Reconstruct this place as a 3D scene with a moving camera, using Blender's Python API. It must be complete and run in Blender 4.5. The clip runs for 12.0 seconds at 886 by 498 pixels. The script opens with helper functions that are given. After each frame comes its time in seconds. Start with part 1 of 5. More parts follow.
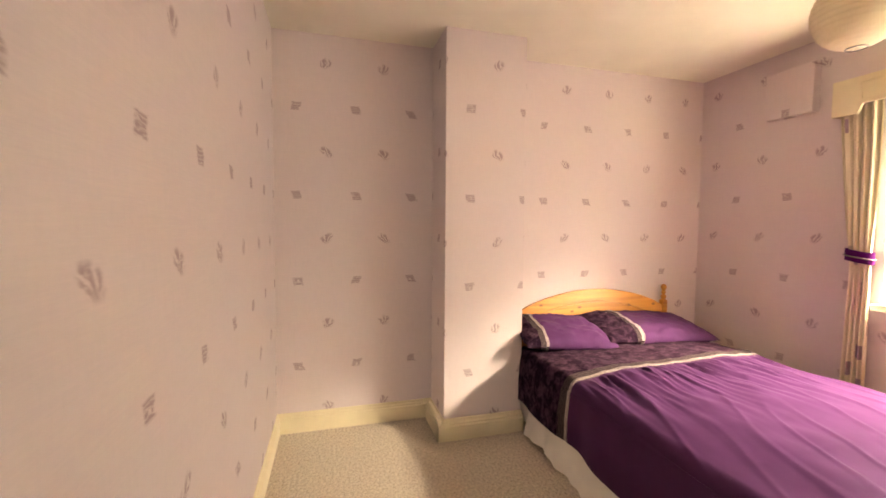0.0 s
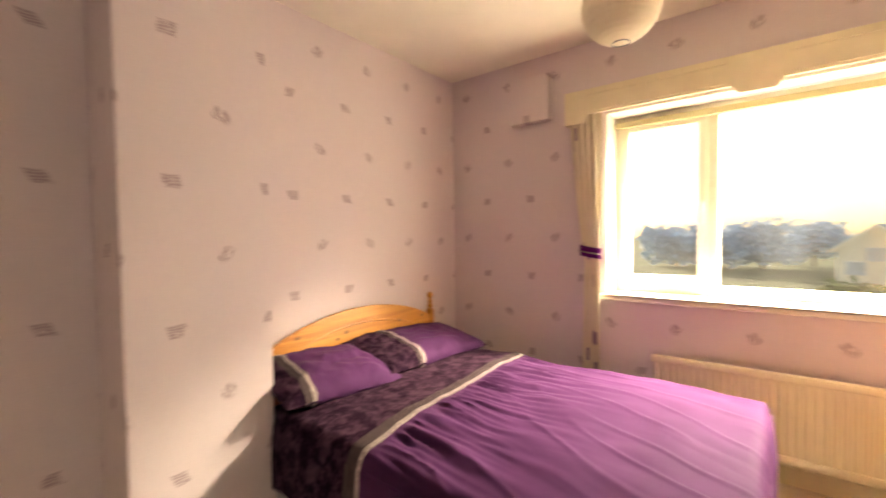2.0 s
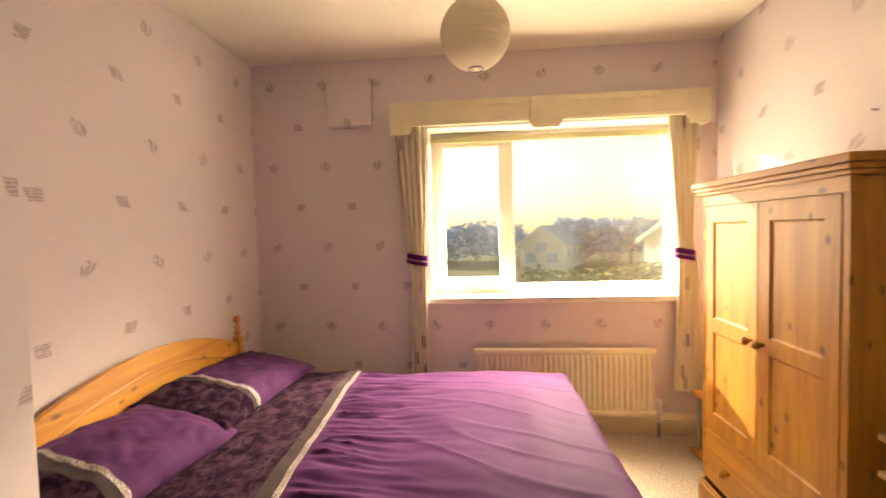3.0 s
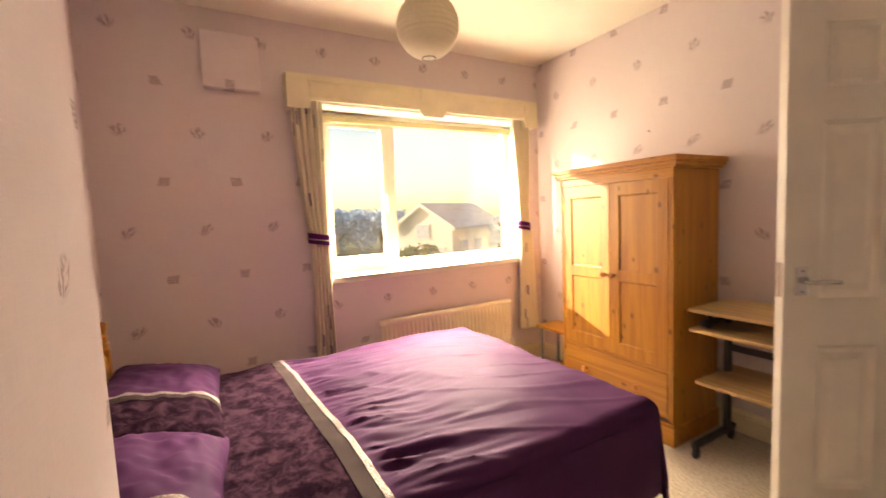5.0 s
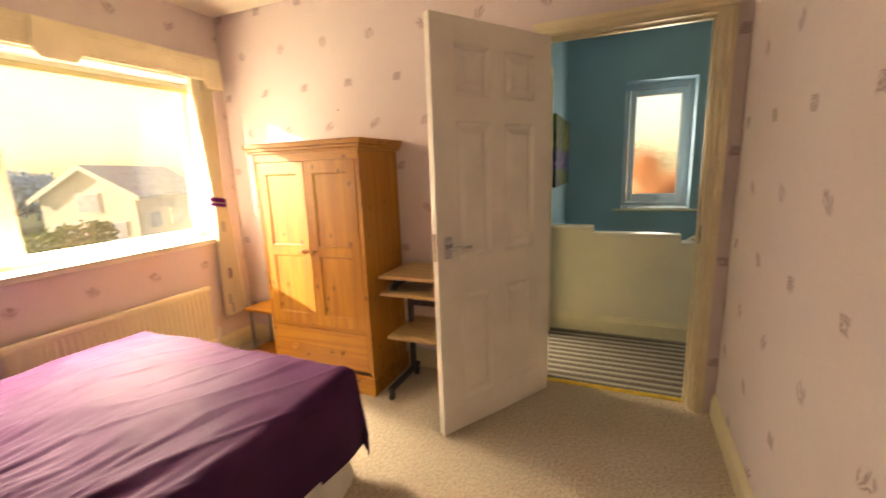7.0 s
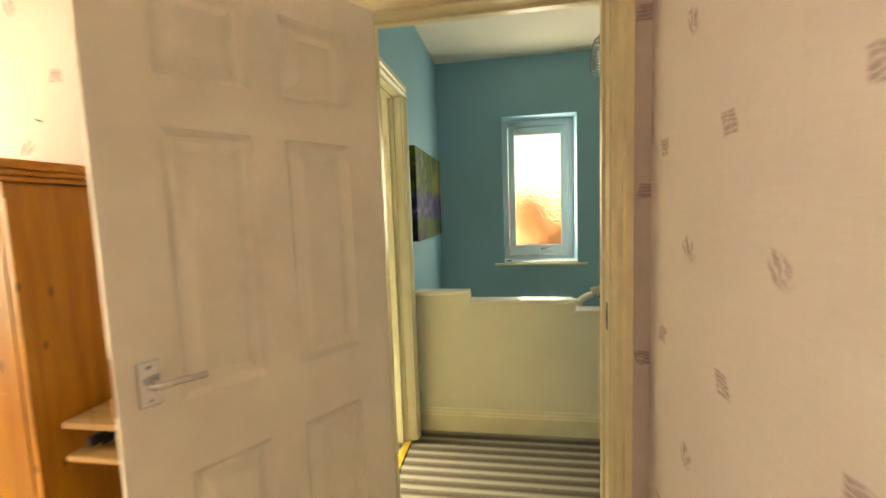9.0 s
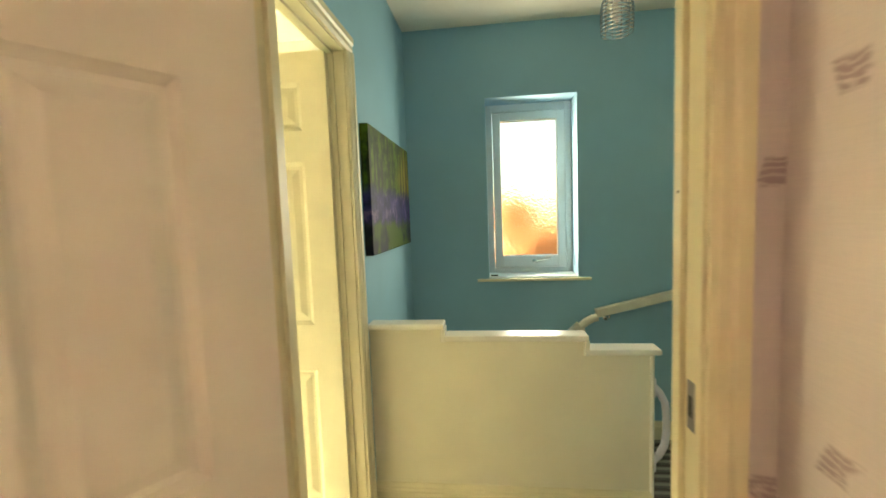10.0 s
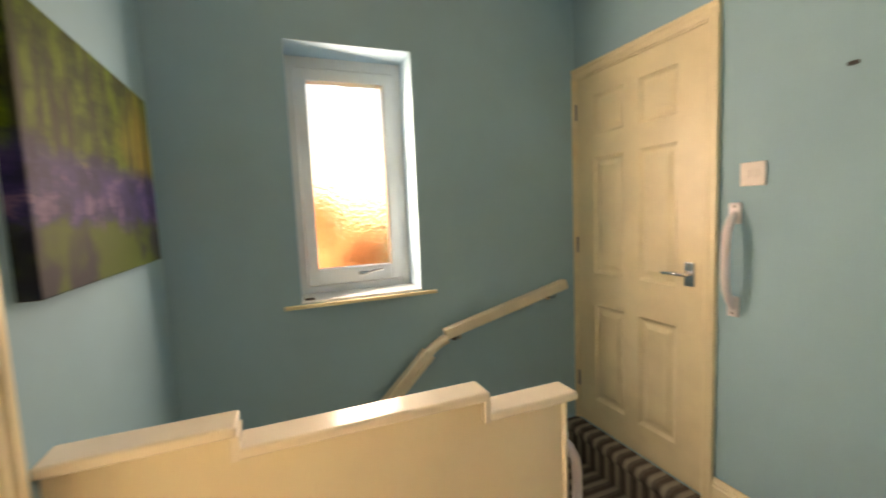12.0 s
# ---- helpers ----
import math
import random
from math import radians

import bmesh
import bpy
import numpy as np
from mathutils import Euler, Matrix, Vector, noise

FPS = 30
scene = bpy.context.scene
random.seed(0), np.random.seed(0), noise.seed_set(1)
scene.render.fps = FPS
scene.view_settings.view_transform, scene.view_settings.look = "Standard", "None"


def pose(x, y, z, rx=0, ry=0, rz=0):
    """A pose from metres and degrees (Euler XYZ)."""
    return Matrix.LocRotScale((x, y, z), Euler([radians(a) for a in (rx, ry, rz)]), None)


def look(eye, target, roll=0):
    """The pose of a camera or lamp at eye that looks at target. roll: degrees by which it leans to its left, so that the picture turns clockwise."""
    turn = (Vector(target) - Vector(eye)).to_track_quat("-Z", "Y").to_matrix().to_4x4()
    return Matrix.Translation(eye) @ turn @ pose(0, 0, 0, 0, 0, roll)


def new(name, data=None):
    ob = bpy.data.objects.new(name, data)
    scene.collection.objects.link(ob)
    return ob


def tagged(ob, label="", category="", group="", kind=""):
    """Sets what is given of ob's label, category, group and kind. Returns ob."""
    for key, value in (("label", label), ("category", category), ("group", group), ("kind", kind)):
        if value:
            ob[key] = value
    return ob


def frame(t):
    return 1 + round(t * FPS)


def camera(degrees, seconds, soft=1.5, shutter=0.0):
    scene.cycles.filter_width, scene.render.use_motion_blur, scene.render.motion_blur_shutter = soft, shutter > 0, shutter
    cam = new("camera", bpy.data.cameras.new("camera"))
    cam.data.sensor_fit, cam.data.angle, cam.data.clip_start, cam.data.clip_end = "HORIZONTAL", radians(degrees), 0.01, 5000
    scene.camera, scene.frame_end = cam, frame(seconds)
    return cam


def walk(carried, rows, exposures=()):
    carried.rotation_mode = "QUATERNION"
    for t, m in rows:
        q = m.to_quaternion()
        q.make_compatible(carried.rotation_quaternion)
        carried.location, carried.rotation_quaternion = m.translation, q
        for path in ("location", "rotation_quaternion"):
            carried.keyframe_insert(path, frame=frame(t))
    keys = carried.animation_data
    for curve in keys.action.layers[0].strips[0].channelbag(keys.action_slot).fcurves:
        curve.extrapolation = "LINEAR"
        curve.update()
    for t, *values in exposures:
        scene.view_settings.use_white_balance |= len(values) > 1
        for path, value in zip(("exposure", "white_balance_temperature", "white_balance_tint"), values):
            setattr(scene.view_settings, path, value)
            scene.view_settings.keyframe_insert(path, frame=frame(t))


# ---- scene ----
cam = camera(94.0, 12.0, 1.6, 0.5)
PATH = [
    (0, (0.492, 0.432, 1.298), (1.036, 2.354, 1.188), 0.4),
    (0.5, (0.543, 0.636, 1.266), (1.113, 2.551, 1.180), 0.2),
    (1, (0.631, 0.795, 1.280), (1.368, 2.652, 1.185), -0.1),
    (1.5, (0.675, 1.028, 1.309), (1.820, 2.665, 1.206), -0.4),
    (2, (0.774, 1.143, 1.260), (2.342, 2.383, 1.195), -0.8),
    (2.5, (0.781, 1.385, 1.281), (2.666, 2.047, 1.199), -1.2),
    (3, (0.715, 1.635, 1.324), (2.707, 1.796, 1.239), -1.5),
    (3.2, (0.693, 1.764, 1.331), (2.691, 1.741, 1.258), -1.6),
    (4.8, (0.737, 2.564, 1.266), (2.533, 1.693, 1.136), -2.5),
    (5, (0.727, 2.613, 1.264), (2.465, 1.636, 1.100), -2.5),
    (5.5, (0.708, 2.654, 1.299), (2.264, 1.427, 1.029), -2.8),
    (6, (0.686, 2.630, 1.313), (2.021, 1.183, 0.963), -2.7),
    (6.5, (0.662, 2.596, 1.335), (1.730, 0.955, 0.931), -2.5),
    (7, (0.658, 2.509, 1.337), (1.434, 0.706, 0.951), -2.1),
    (7.5, (0.614, 2.325, 1.350), (1.188, 0.439, 1.015), -2.0),
    (7.7, (0.592, 2.249, 1.345), (1.120, 0.344, 1.041), -1.9),
    (9.5, (0.584, 1.191, 1.322), (0.863, -0.782, 1.153), -2.2),
    (10, (0.622, 0.866, 1.316), (0.855, -1.113, 1.152), -2.1),
    (10.5, (0.668, 0.586, 1.320), (0.819, -1.400, 1.146), -1.7),
    (11, (0.690, 0.360, 1.320), (0.702, -1.632, 1.149), -1.7),
    (11.5, (0.736, 0.202, 1.300), (0.435, -1.768, 1.130), -2.1),
    (12, (0.720, 0.102, 1.283), (-0.015, -1.749, 1.098), -2.5),
]
walk(cam, [(t, look(eye, target, roll)) for t, eye, target, roll in PATH],
     [(0.0, 1.3, 8000, 15), (1.0, 1.3, 8000, 18), (1.5, 1.2, 8000, 16), (2.5, 0.85, 8300, 14), (3.2, 0.75, 8700, 14), (5.5, 0.95, 8500, 19), (7.0, 0.95, 9200, 15), (7.7, 0.95, 9000, 13),
      (9.5, 1.8, 9600, -2), (10.5, 1.85, 8700, 3), (11.0, 1.9, 8500, 16), (11.5, 1.9, 8500, 26), (12.0, 1.9, 11500, 30)])

# ---- world and light ----
SUN_TO = Vector((-1.035, -1.0, -0.415))
world = bpy.data.worlds.new("world")
scene.world = world
world.use_nodes = True
wn = world.node_tree.nodes
sky = wn.new("ShaderNodeTexSky")
sky.sky_type = "NISHITA"
sky.sun_disc = False
sky.sun_elevation = radians(16.2)
sky.sun_rotation = math.atan2(1.035, 1.0)
sky.air_density, sky.dust_density, sky.ozone_density = 1.0, 0.7, 1.0
wn["Background"].inputs["Strength"].default_value = 0.125
world.node_tree.links.new(sky.outputs[0], wn["Background"].inputs["Color"])


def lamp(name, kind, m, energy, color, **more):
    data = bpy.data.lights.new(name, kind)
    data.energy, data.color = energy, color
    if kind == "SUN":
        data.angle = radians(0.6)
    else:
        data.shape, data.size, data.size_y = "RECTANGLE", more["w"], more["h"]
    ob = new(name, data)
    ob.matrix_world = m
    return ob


sun = lamp("sun", "SUN", Matrix.Translation((10, 12, 6)) @ SUN_TO.to_track_quat("-Z", "Y").to_matrix().to_4x4(), 5.0, (1.0, 0.92, 0.80))
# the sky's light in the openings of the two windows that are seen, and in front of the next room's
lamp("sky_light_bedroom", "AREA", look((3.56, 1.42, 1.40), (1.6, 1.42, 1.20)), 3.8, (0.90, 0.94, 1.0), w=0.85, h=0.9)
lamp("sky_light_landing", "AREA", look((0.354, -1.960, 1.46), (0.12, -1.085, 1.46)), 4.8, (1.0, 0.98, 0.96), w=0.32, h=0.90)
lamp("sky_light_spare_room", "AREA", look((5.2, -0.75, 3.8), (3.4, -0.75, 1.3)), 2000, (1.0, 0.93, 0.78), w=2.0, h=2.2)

# ---- materials ----
class Nodes:
    """Short hand for one node material."""

    def __init__(self, name):
        self.mat = bpy.data.materials.new(name)
        self.mat.use_nodes = True
        self.tree = self.mat.node_tree
        self.bsdf = self.tree.nodes["Principled BSDF"]

    def add(self, kind, **inputs):
        node = self.tree.nodes.new(kind)
        for key, value in inputs.items():
            self.put(node.inputs[key.replace("_", " ")], value)
        return node

    def put(self, socket, value):
        if isinstance(value, bpy.types.NodeSocket):
            self.tree.links.new(value, socket)
        else:
            socket.default_value = value

    def math(self, op, a, b=0.0, clamp=False):
        node = self.tree.nodes.new("ShaderNodeMath")
        node.operation, node.use_clamp = op, clamp
        self.put(node.inputs[0], a)
        self.put(node.inputs[1], b)
        return node.outputs[0]

    def step(self, value, lo, hi):
        node = self.tree.nodes.new("ShaderNodeMapRange")
        node.interpolation_type = "SMOOTHSTEP"
        self.put(node.inputs[0], value)
        node.inputs[1].default_value, node.inputs[2].default_value = lo, hi
        return node.outputs[0]

    def mix(self, factor, a, b):
        node = self.tree.nodes.new("ShaderNodeMix")
        node.data_type = "RGBA"
        self.put(node.inputs[0], factor)
        for socket, value in ((node.inputs[6], a), (node.inputs[7], b)):
            self.put(socket, value if isinstance(value, bpy.types.NodeSocket) else (*value, 1))
        return node.outputs[2]

    def coords(self, scale=(1, 1, 1), turn=(0, 0, 0), space="Object"):
        tc = self.tree.nodes.new("ShaderNodeTexCoord")
        mp = self.tree.nodes.new("ShaderNodeMapping")
        mp.inputs["Scale"].default_value = scale
        mp.inputs["Rotation"].default_value = [radians(a) for a in turn]
        self.tree.links.new(tc.outputs[space], mp.inputs["Vector"])
        return mp.outputs[0]

    def noise(self, scale, detail=4.0, rough=0.55, vector=None, warp=0.0):
        node = self.add("ShaderNodeTexNoise", Scale=scale, Detail=detail, Roughness=rough, Distortion=warp)
        self.put(node.inputs["Vector"], vector if vector is not None else self.coords())
        return node.outputs["Fac"]

    def bump(self, height, strength, distance=0.01):
        node = self.add("ShaderNodeBump", Height=height, Strength=strength, Distance=distance)
        last = self.bsdf.inputs["Normal"]
        if last.is_linked:
            self.put(node.inputs["Normal"], last.links[0].from_socket)
        self.put(last, node.outputs[0])

    def end(self, color=None, rough=None, metal=None, **more):
        for key, value in (("Base Color", color), ("Roughness", rough), ("Metallic", metal)):
            if value is not None:
                self.put(self.bsdf.inputs[key], (*value, 1) if isinstance(value, tuple) else value)
        for key, value in more.items():
            self.put(self.bsdf.inputs[key.replace("_", " ")], value)
        return self.mat


def plain(name, color, rough=0.5, metal=0.0, vary=0.12, scale=6.0, bump=0.0, grain=120.0, **more):
    """Paint, plastic or metal with faint large stains and fine grain."""
    n = Nodes(name)
    stain = n.noise(scale, 5.0)
    fine = n.noise(grain, 3.0)
    dark = tuple(c * (1 - vary) for c in color)
    light = tuple(min(1.0, c * (1 + vary * 0.6)) for c in color)
    col = n.mix(n.step(stain, 0.3, 0.7), dark, light)
    if bump:
        n.bump(fine, bump, 0.002)
    return n.end(col, n.math("ADD", rough - 0.06, n.math("MULTIPLY", fine, 0.12)), metal, **more)


def wallpaper(name, u0, v0, along):
    """Pale lilac linen-look paper with staggered brush-stroke fern motifs, 178 mm by 535 mm."""
    n = Nodes(name)
    geo = n.add("ShaderNodeNewGeometry")
    sep = n.add("ShaderNodeSeparateXYZ", Vector=geo.outputs["Position"])
    pos = geo.outputs["Position"]
    wob = n.noise(24.0, 3.0, vector=pos)
    u = n.math("SUBTRACT", sep.outputs[along], u0)
    v = n.math("SUBTRACT", sep.outputs["Z"], v0)
    col = n.math("FLOOR", n.math("ADD", n.math("DIVIDE", u, 0.178), 0.5))
    p = n.math("SUBTRACT", u, n.math("MULTIPLY", col, 0.178))
    odd = n.math("ABSOLUTE", n.math("MODULO", col, 2.0))
    v = n.math("SUBTRACT", v, n.math("MULTIPLY", odd, 0.2675))
    row = n.math("FLOOR", n.math("ADD", n.math("DIVIDE", v, 0.535), 0.5))
    q = n.math("SUBTRACT", v, n.math("MULTIPLY", row, 0.535))
    # a lean of its own for each motif
    comb = n.add("ShaderNodeCombineXYZ", X=col, Y=row)
    white = n.add("ShaderNodeTexWhiteNoise", Vector=comb.outputs[0])
    lean = n.math("MULTIPLY", n.math("SUBTRACT", white.outputs["Value"], 0.5), 1.1)
    p2 = n.math("ADD", n.math("SUBTRACT", p, n.math("MULTIPLY", q, lean)), n.math("MULTIPLY", n.math("SUBTRACT", wob, 0.5), 0.045))
    ap = n.math("ABSOLUTE", p2)
    size = n.math("SUBTRACT", 0.040, n.math("MULTIPLY", odd, 0.005))
    reach = n.math("ADD", n.math("MULTIPLY", n.math("DIVIDE", q, size), n.math("DIVIDE", q, size)), n.math("POWER", n.math("DIVIDE", ap, size), 2.0))
    sprig_env = n.math("SUBTRACT", 1.0, n.step(reach, 0.25, 1.3))
    # the block motif: short stacked brush strokes that fill a ragged square
    edge = n.math("ADD", n.math("MAXIMUM", ap, n.math("MULTIPLY", n.math("ABSOLUTE", q), 1.12)), n.math("MULTIPLY", n.math("SUBTRACT", wob, 0.5), 0.022))
    block_env = n.math("SUBTRACT", 1.0, n.step(edge, 0.021, 0.031))
    fan = n.math("SINE", n.math("ADD", n.math("MULTIPLY", n.math("ARCTAN2", p2, n.math("ADD", q, 0.045)), 13.0), n.math("MULTIPLY", wob, 5.0)))
    stack = n.math("SINE", n.math("MULTIPLY", n.math("ADD", q, n.math("MULTIPLY", wob, 0.03)), 560.0))
    sprig = n.math("MULTIPLY", n.step(fan, -1.1, 0.5), sprig_env)
    block = n.math("MULTIPLY", n.step(stack, -2.4, 0.6), block_env)
    leaf = n.math("ADD", n.math("MULTIPLY", sprig, odd), n.math("MULTIPLY", block, n.math("SUBTRACT", 1.0, odd)))
    blot = n.noise(48.0, 4.0, 0.65, vector=pos)
    leaf = n.math("MULTIPLY", leaf, n.step(blot, 0.28, 0.50))
    stretch = n.add("ShaderNodeMapping", Vector=pos)
    stretch.inputs["Scale"].default_value = (1, 1, 0.06)
    warp_threads = n.noise(260.0, 2.0, vector=stretch.outputs[0])
    stretch2 = n.add("ShaderNodeMapping", Vector=pos)
    stretch2.inputs["Scale"].default_value = (0.05, 0.05, 1)
    weft = n.noise(300.0, 2.0, vector=stretch2.outputs[0])
    weave = n.math("MULTIPLY", n.math("ADD", warp_threads, weft), 0.5)
    cloud = n.noise(2.2, 4.0, vector=pos)
    ground = n.mix(n.step(weave, 0.3, 0.7), (0.69, 0.605, 0.615), (0.74, 0.645, 0.65))
    ground = n.mix(n.math("MULTIPLY", n.step(cloud, 0.3, 0.75), 0.3), ground, (0.66, 0.59, 0.63))
    color = n.mix(n.math("MULTIPLY", leaf, 0.66), ground, (0.28, 0.175, 0.215))
    n.bump(weave, 0.12, 0.001)
    return n.end(color, 0.8, Specular_IOR_Level=0.05)


def pine(name, light, dark, along="Z", rough=0.48):
    """Varnished knotty pine with its grain along one axis."""
    n = Nodes(name)
    scale = {"X": (0.35, 6, 6), "Y": (6, 0.35, 6), "Z": (6, 6, 0.35)}[along]
    vec = n.coords(scale)
    rings = n.add("ShaderNodeTexNoise", Scale=2.6, Detail=5.0, Roughness=0.6, Distortion=1.3, Vector=vec).outputs["Fac"]
    fine = n.add("ShaderNodeTexNoise", Scale=30.0, Detail=3.0, Vector=vec).outputs["Fac"]
    base = n.mix(n.step(rings, 0.35, 0.65), dark, light)
    base = n.mix(n.math("MULTIPLY", n.step(fine, 0.45, 0.7), 0.3), base, dark)
    sep = n.add("ShaderNodeSeparateXYZ", Vector=n.coords((1, 1, 1)))
    across = n.math("ADD", sep.outputs["X"], n.math("MULTIPLY", sep.outputs["Y"], 1.3))
    flat = n.add("ShaderNodeCombineXYZ", X=n.math("MULTIPLY", across, 0.75 if along == "X" else 1.25), Y=n.math("MULTIPLY", sep.outputs["Z"], 1.25 if along == "X" else 0.75))
    knots = n.add("ShaderNodeTexVoronoi", Scale=6.0, Vector=flat.outputs[0])
    knots.voronoi_dimensions = "2D"
    rare = n.math("GREATER_THAN", n.add("ShaderNodeTexWhiteNoise", Vector=knots.outputs["Position"]).outputs["Value"], 0.35)
    near = n.math("SUBTRACT", 1.0, n.step(n.math("ADD", knots.outputs["Distance"], n.math("MULTIPLY", rings, 0.05)), 0.055, 0.13))
    near = n.math("MULTIPLY", near, rare)
    base = n.mix(n.math("MULTIPLY", near, 0.8), base, tuple(c * 0.28 for c in dark))
    n.bump(fine, 0.08, 0.002)
    return n.end(base, rough, Coat_Weight=0.35, Coat_Roughness=0.46, Specular_IOR_Level=0.5)


def carpet(name):
    n = Nodes(name)
    tuft = n.add("ShaderNodeTexVoronoi", Scale=170.0, Vector=n.coords()).outputs["Distance"]
    speck = n.noise(75.0, 5.0, 0.75)
    worn = n.noise(1.6, 4.0)
    col = n.mix(n.step(speck, 0.32, 0.68), (0.36, 0.295, 0.215), (0.74, 0.64, 0.51))
    col = n.mix(n.math("MULTIPLY", n.step(worn, 0.35, 0.7), 0.35), col, (0.46, 0.39, 0.31))
    n.bump(n.math("SUBTRACT", n.math("MULTIPLY", speck, 0.8), tuft), 0.8, 0.006)
    return n.end(col, 0.95, Specular_IOR_Level=0.1, Sheen_Weight=0.25)


def striped_carpet(name):
    """Grey, brown and cream stripes that run along x."""
    n = Nodes(name)
    geo = n.add("ShaderNodeNewGeometry")
    sep = n.add("ShaderNodeSeparateXYZ", Vector=geo.outputs["Position"])
    speck = n.noise(260.0, 3.0, 0.7)
    facing = n.add("ShaderNodeSeparateXYZ", Vector=geo.outputs["Normal"])
    y = n.math("ADD", sep.outputs["Y"], n.math("MULTIPLY", sep.outputs["Z"], n.math("ABSOLUTE", facing.outputs["Y"])))
    y = n.math("ADD", y, n.math("MULTIPLY", n.math("SUBTRACT", speck, 0.5), 0.003))
    t = n.math("FRACT", n.math("DIVIDE", n.math("ADD", y, 5.0), 0.072))
    ramp = n.add("ShaderNodeValToRGB", Fac=t)
    cr = ramp.color_ramp
    cr.interpolation = "CONSTANT"
    grey, dark, brown, pale = (0.17, 0.15, 0.13, 1), (0.055, 0.05, 0.045, 1), (0.11, 0.075, 0.06, 1), (0.29, 0.275, 0.24, 1)
    stops = [(0.0, pale), (0.36, dark), (0.46, grey), (0.57, dark), (0.67, brown), (0.78, dark), (0.88, grey)]
    cr.elements[0].color = pale
    cr.elements[1].position, cr.elements[1].color = stops[1]
    for place, color in stops[2:]:
        cr.elements.new(place).color = color
    col = n.mix(n.math("MULTIPLY", speck, 0.3), ramp.outputs[0], (0.1, 0.09, 0.08))
    n.bump(speck, 0.6, 0.004)
    return n.end(col, 0.95, Specular_IOR_Level=0.1)


def velvet(name):
    n = Nodes(name)
    blot = n.noise(17.0, 7.0, 0.72, warp=0.4)
    fine = n.noise(160.0, 2.0)
    col = n.mix(n.step(blot, 0.40, 0.68), (0.014, 0.005, 0.013), (0.072, 0.036, 0.058))
    n.bump(blot, 0.35, 0.01)
    n.bump(fine, 0.15, 0.002)
    return n.end(col, 0.75, IOR=1.1, Sheen_Weight=0.05, Sheen_Roughness=0.4, Specular_IOR_Level=0.05, Sheen_Tint=(0.8, 0.5, 0.7, 1))


def satin(name, color):
    n = Nodes(name)
    cloud = n.noise(5.0, 4.0)
    thread = n.noise(420.0, 2.0, vector=n.coords((1, 0.2, 1)))
    col = n.mix(n.step(cloud, 0.3, 0.7), tuple(c * 0.85 for c in color), color)
    n.bump(thread, 0.05, 0.001)
    n.bump(n.noise(14.0, 4.0), 0.05, 0.01)
    # the sky's blue reflection is put into the specular and sheen tints
    return n.end(col, 0.58, IOR=1.12, Specular_Tint=(0.62, 0.58, 1.0, 1), Sheen_Weight=0.02, Sheen_Roughness=0.3, Sheen_Tint=(0.5, 0.45, 1.0, 1))


def sequin_trim(name):
    n = Nodes(name)
    wave = n.add("ShaderNodeTexVoronoi", Scale=150.0, Vector=n.coords((1, 1, 1))).outputs["Distance"]
    col = n.mix(n.step(wave, 0.1, 0.6), (0.52, 0.47, 0.41), (0.22, 0.18, 0.17))
    n.bump(wave, 0.7, 0.004)
    return n.end(col, 0.4, 0.2)


def see_through(n, mat, color, share):
    """Thin cloth or paper that lets some light pass."""
    thin = n.add("ShaderNodeBsdfTranslucent", Color=color)
    both = n.add("ShaderNodeMixShader", Fac=share)
    n.tree.links.new(n.bsdf.outputs[0], both.inputs[1])
    n.tree.links.new(thin.outputs[0], both.inputs[2])
    n.tree.links.new(both.outputs[0], n.tree.nodes["Material Output"].inputs["Surface"])
    return mat


def ribbed_trim(name):
    """Taupe ribbon with fine ribs across it."""
    n = Nodes(name)
    sep = n.add("ShaderNodeSeparateXYZ", Vector=n.coords())
    rib = n.math("SINE", n.math("MULTIPLY", n.math("ADD", sep.outputs["X"], sep.outputs["Z"]), 1050.0))
    col = n.mix(n.step(rib, -0.5, 0.6), (0.03, 0.022, 0.024), (0.10, 0.075, 0.075))
    return n.end(col, 0.75, IOR=1.1)


def rice_paper(name):
    n = Nodes(name)
    col = n.mix(n.noise(60.0, 4.0), (0.78, 0.71, 0.57), (0.86, 0.80, 0.67))
    return see_through(n, n.end(col, 0.9), col, 0.35)


def curtain_cloth(name):
    """Cream cotton with small mauve and grey printed blocks."""
    n = Nodes(name)
    uv = n.coords((1.5, 0.8, 1), space="UV")
    cell = n.add("ShaderNodeTexVoronoi", Scale=7.0, Randomness=0.8, Vector=uv)
    cell.distance = "CHEBYCHEV"
    block = n.math("SUBTRACT", 1.0, n.step(cell.outputs["Distance"], 0.2, 0.24))
    pick = n.add("ShaderNodeTexWhiteNoise", Vector=cell.outputs["Position"]).outputs["Value"]
    ink = n.mix(n.step(pick, 0.45, 0.55), (0.24, 0.14, 0.25), (0.52, 0.46, 0.38))
    fine = n.noise(300.0, 2.0)
    col = n.mix(n.math("MULTIPLY", block, 0.8), (0.84, 0.77, 0.60), ink)
    n.bump(fine, 0.15, 0.002)
    return see_through(n, n.end(col, 0.85), col, 0.1)


def glass(name, rough=0.0, pebbled=False):
    n = Nodes(name)
    if pebbled:
        n.bump(n.noise(55.0, 2.0), 0.6, 0.010)
    return n.end((0.97, 0.98, 0.97), rough, Transmission_Weight=1.0, IOR=1.45 if not pebbled else 1.3)


def veil_glass(name):
    """Window glass with a faint added film, lit by the low sun, imitating veiling glare."""
    n = Nodes(name)
    mat = n.end((0.97, 0.98, 0.97), 0.0, Transmission_Weight=1.0, IOR=1.45)
    film = n.math("MULTIPLY", n.step(n.noise(3.0, 5.0), 0.2, 0.8), 0.008)
    return see_through(n, mat, (0.9, 0.86, 0.78, 1), n.math("ADD", film, 0.004))


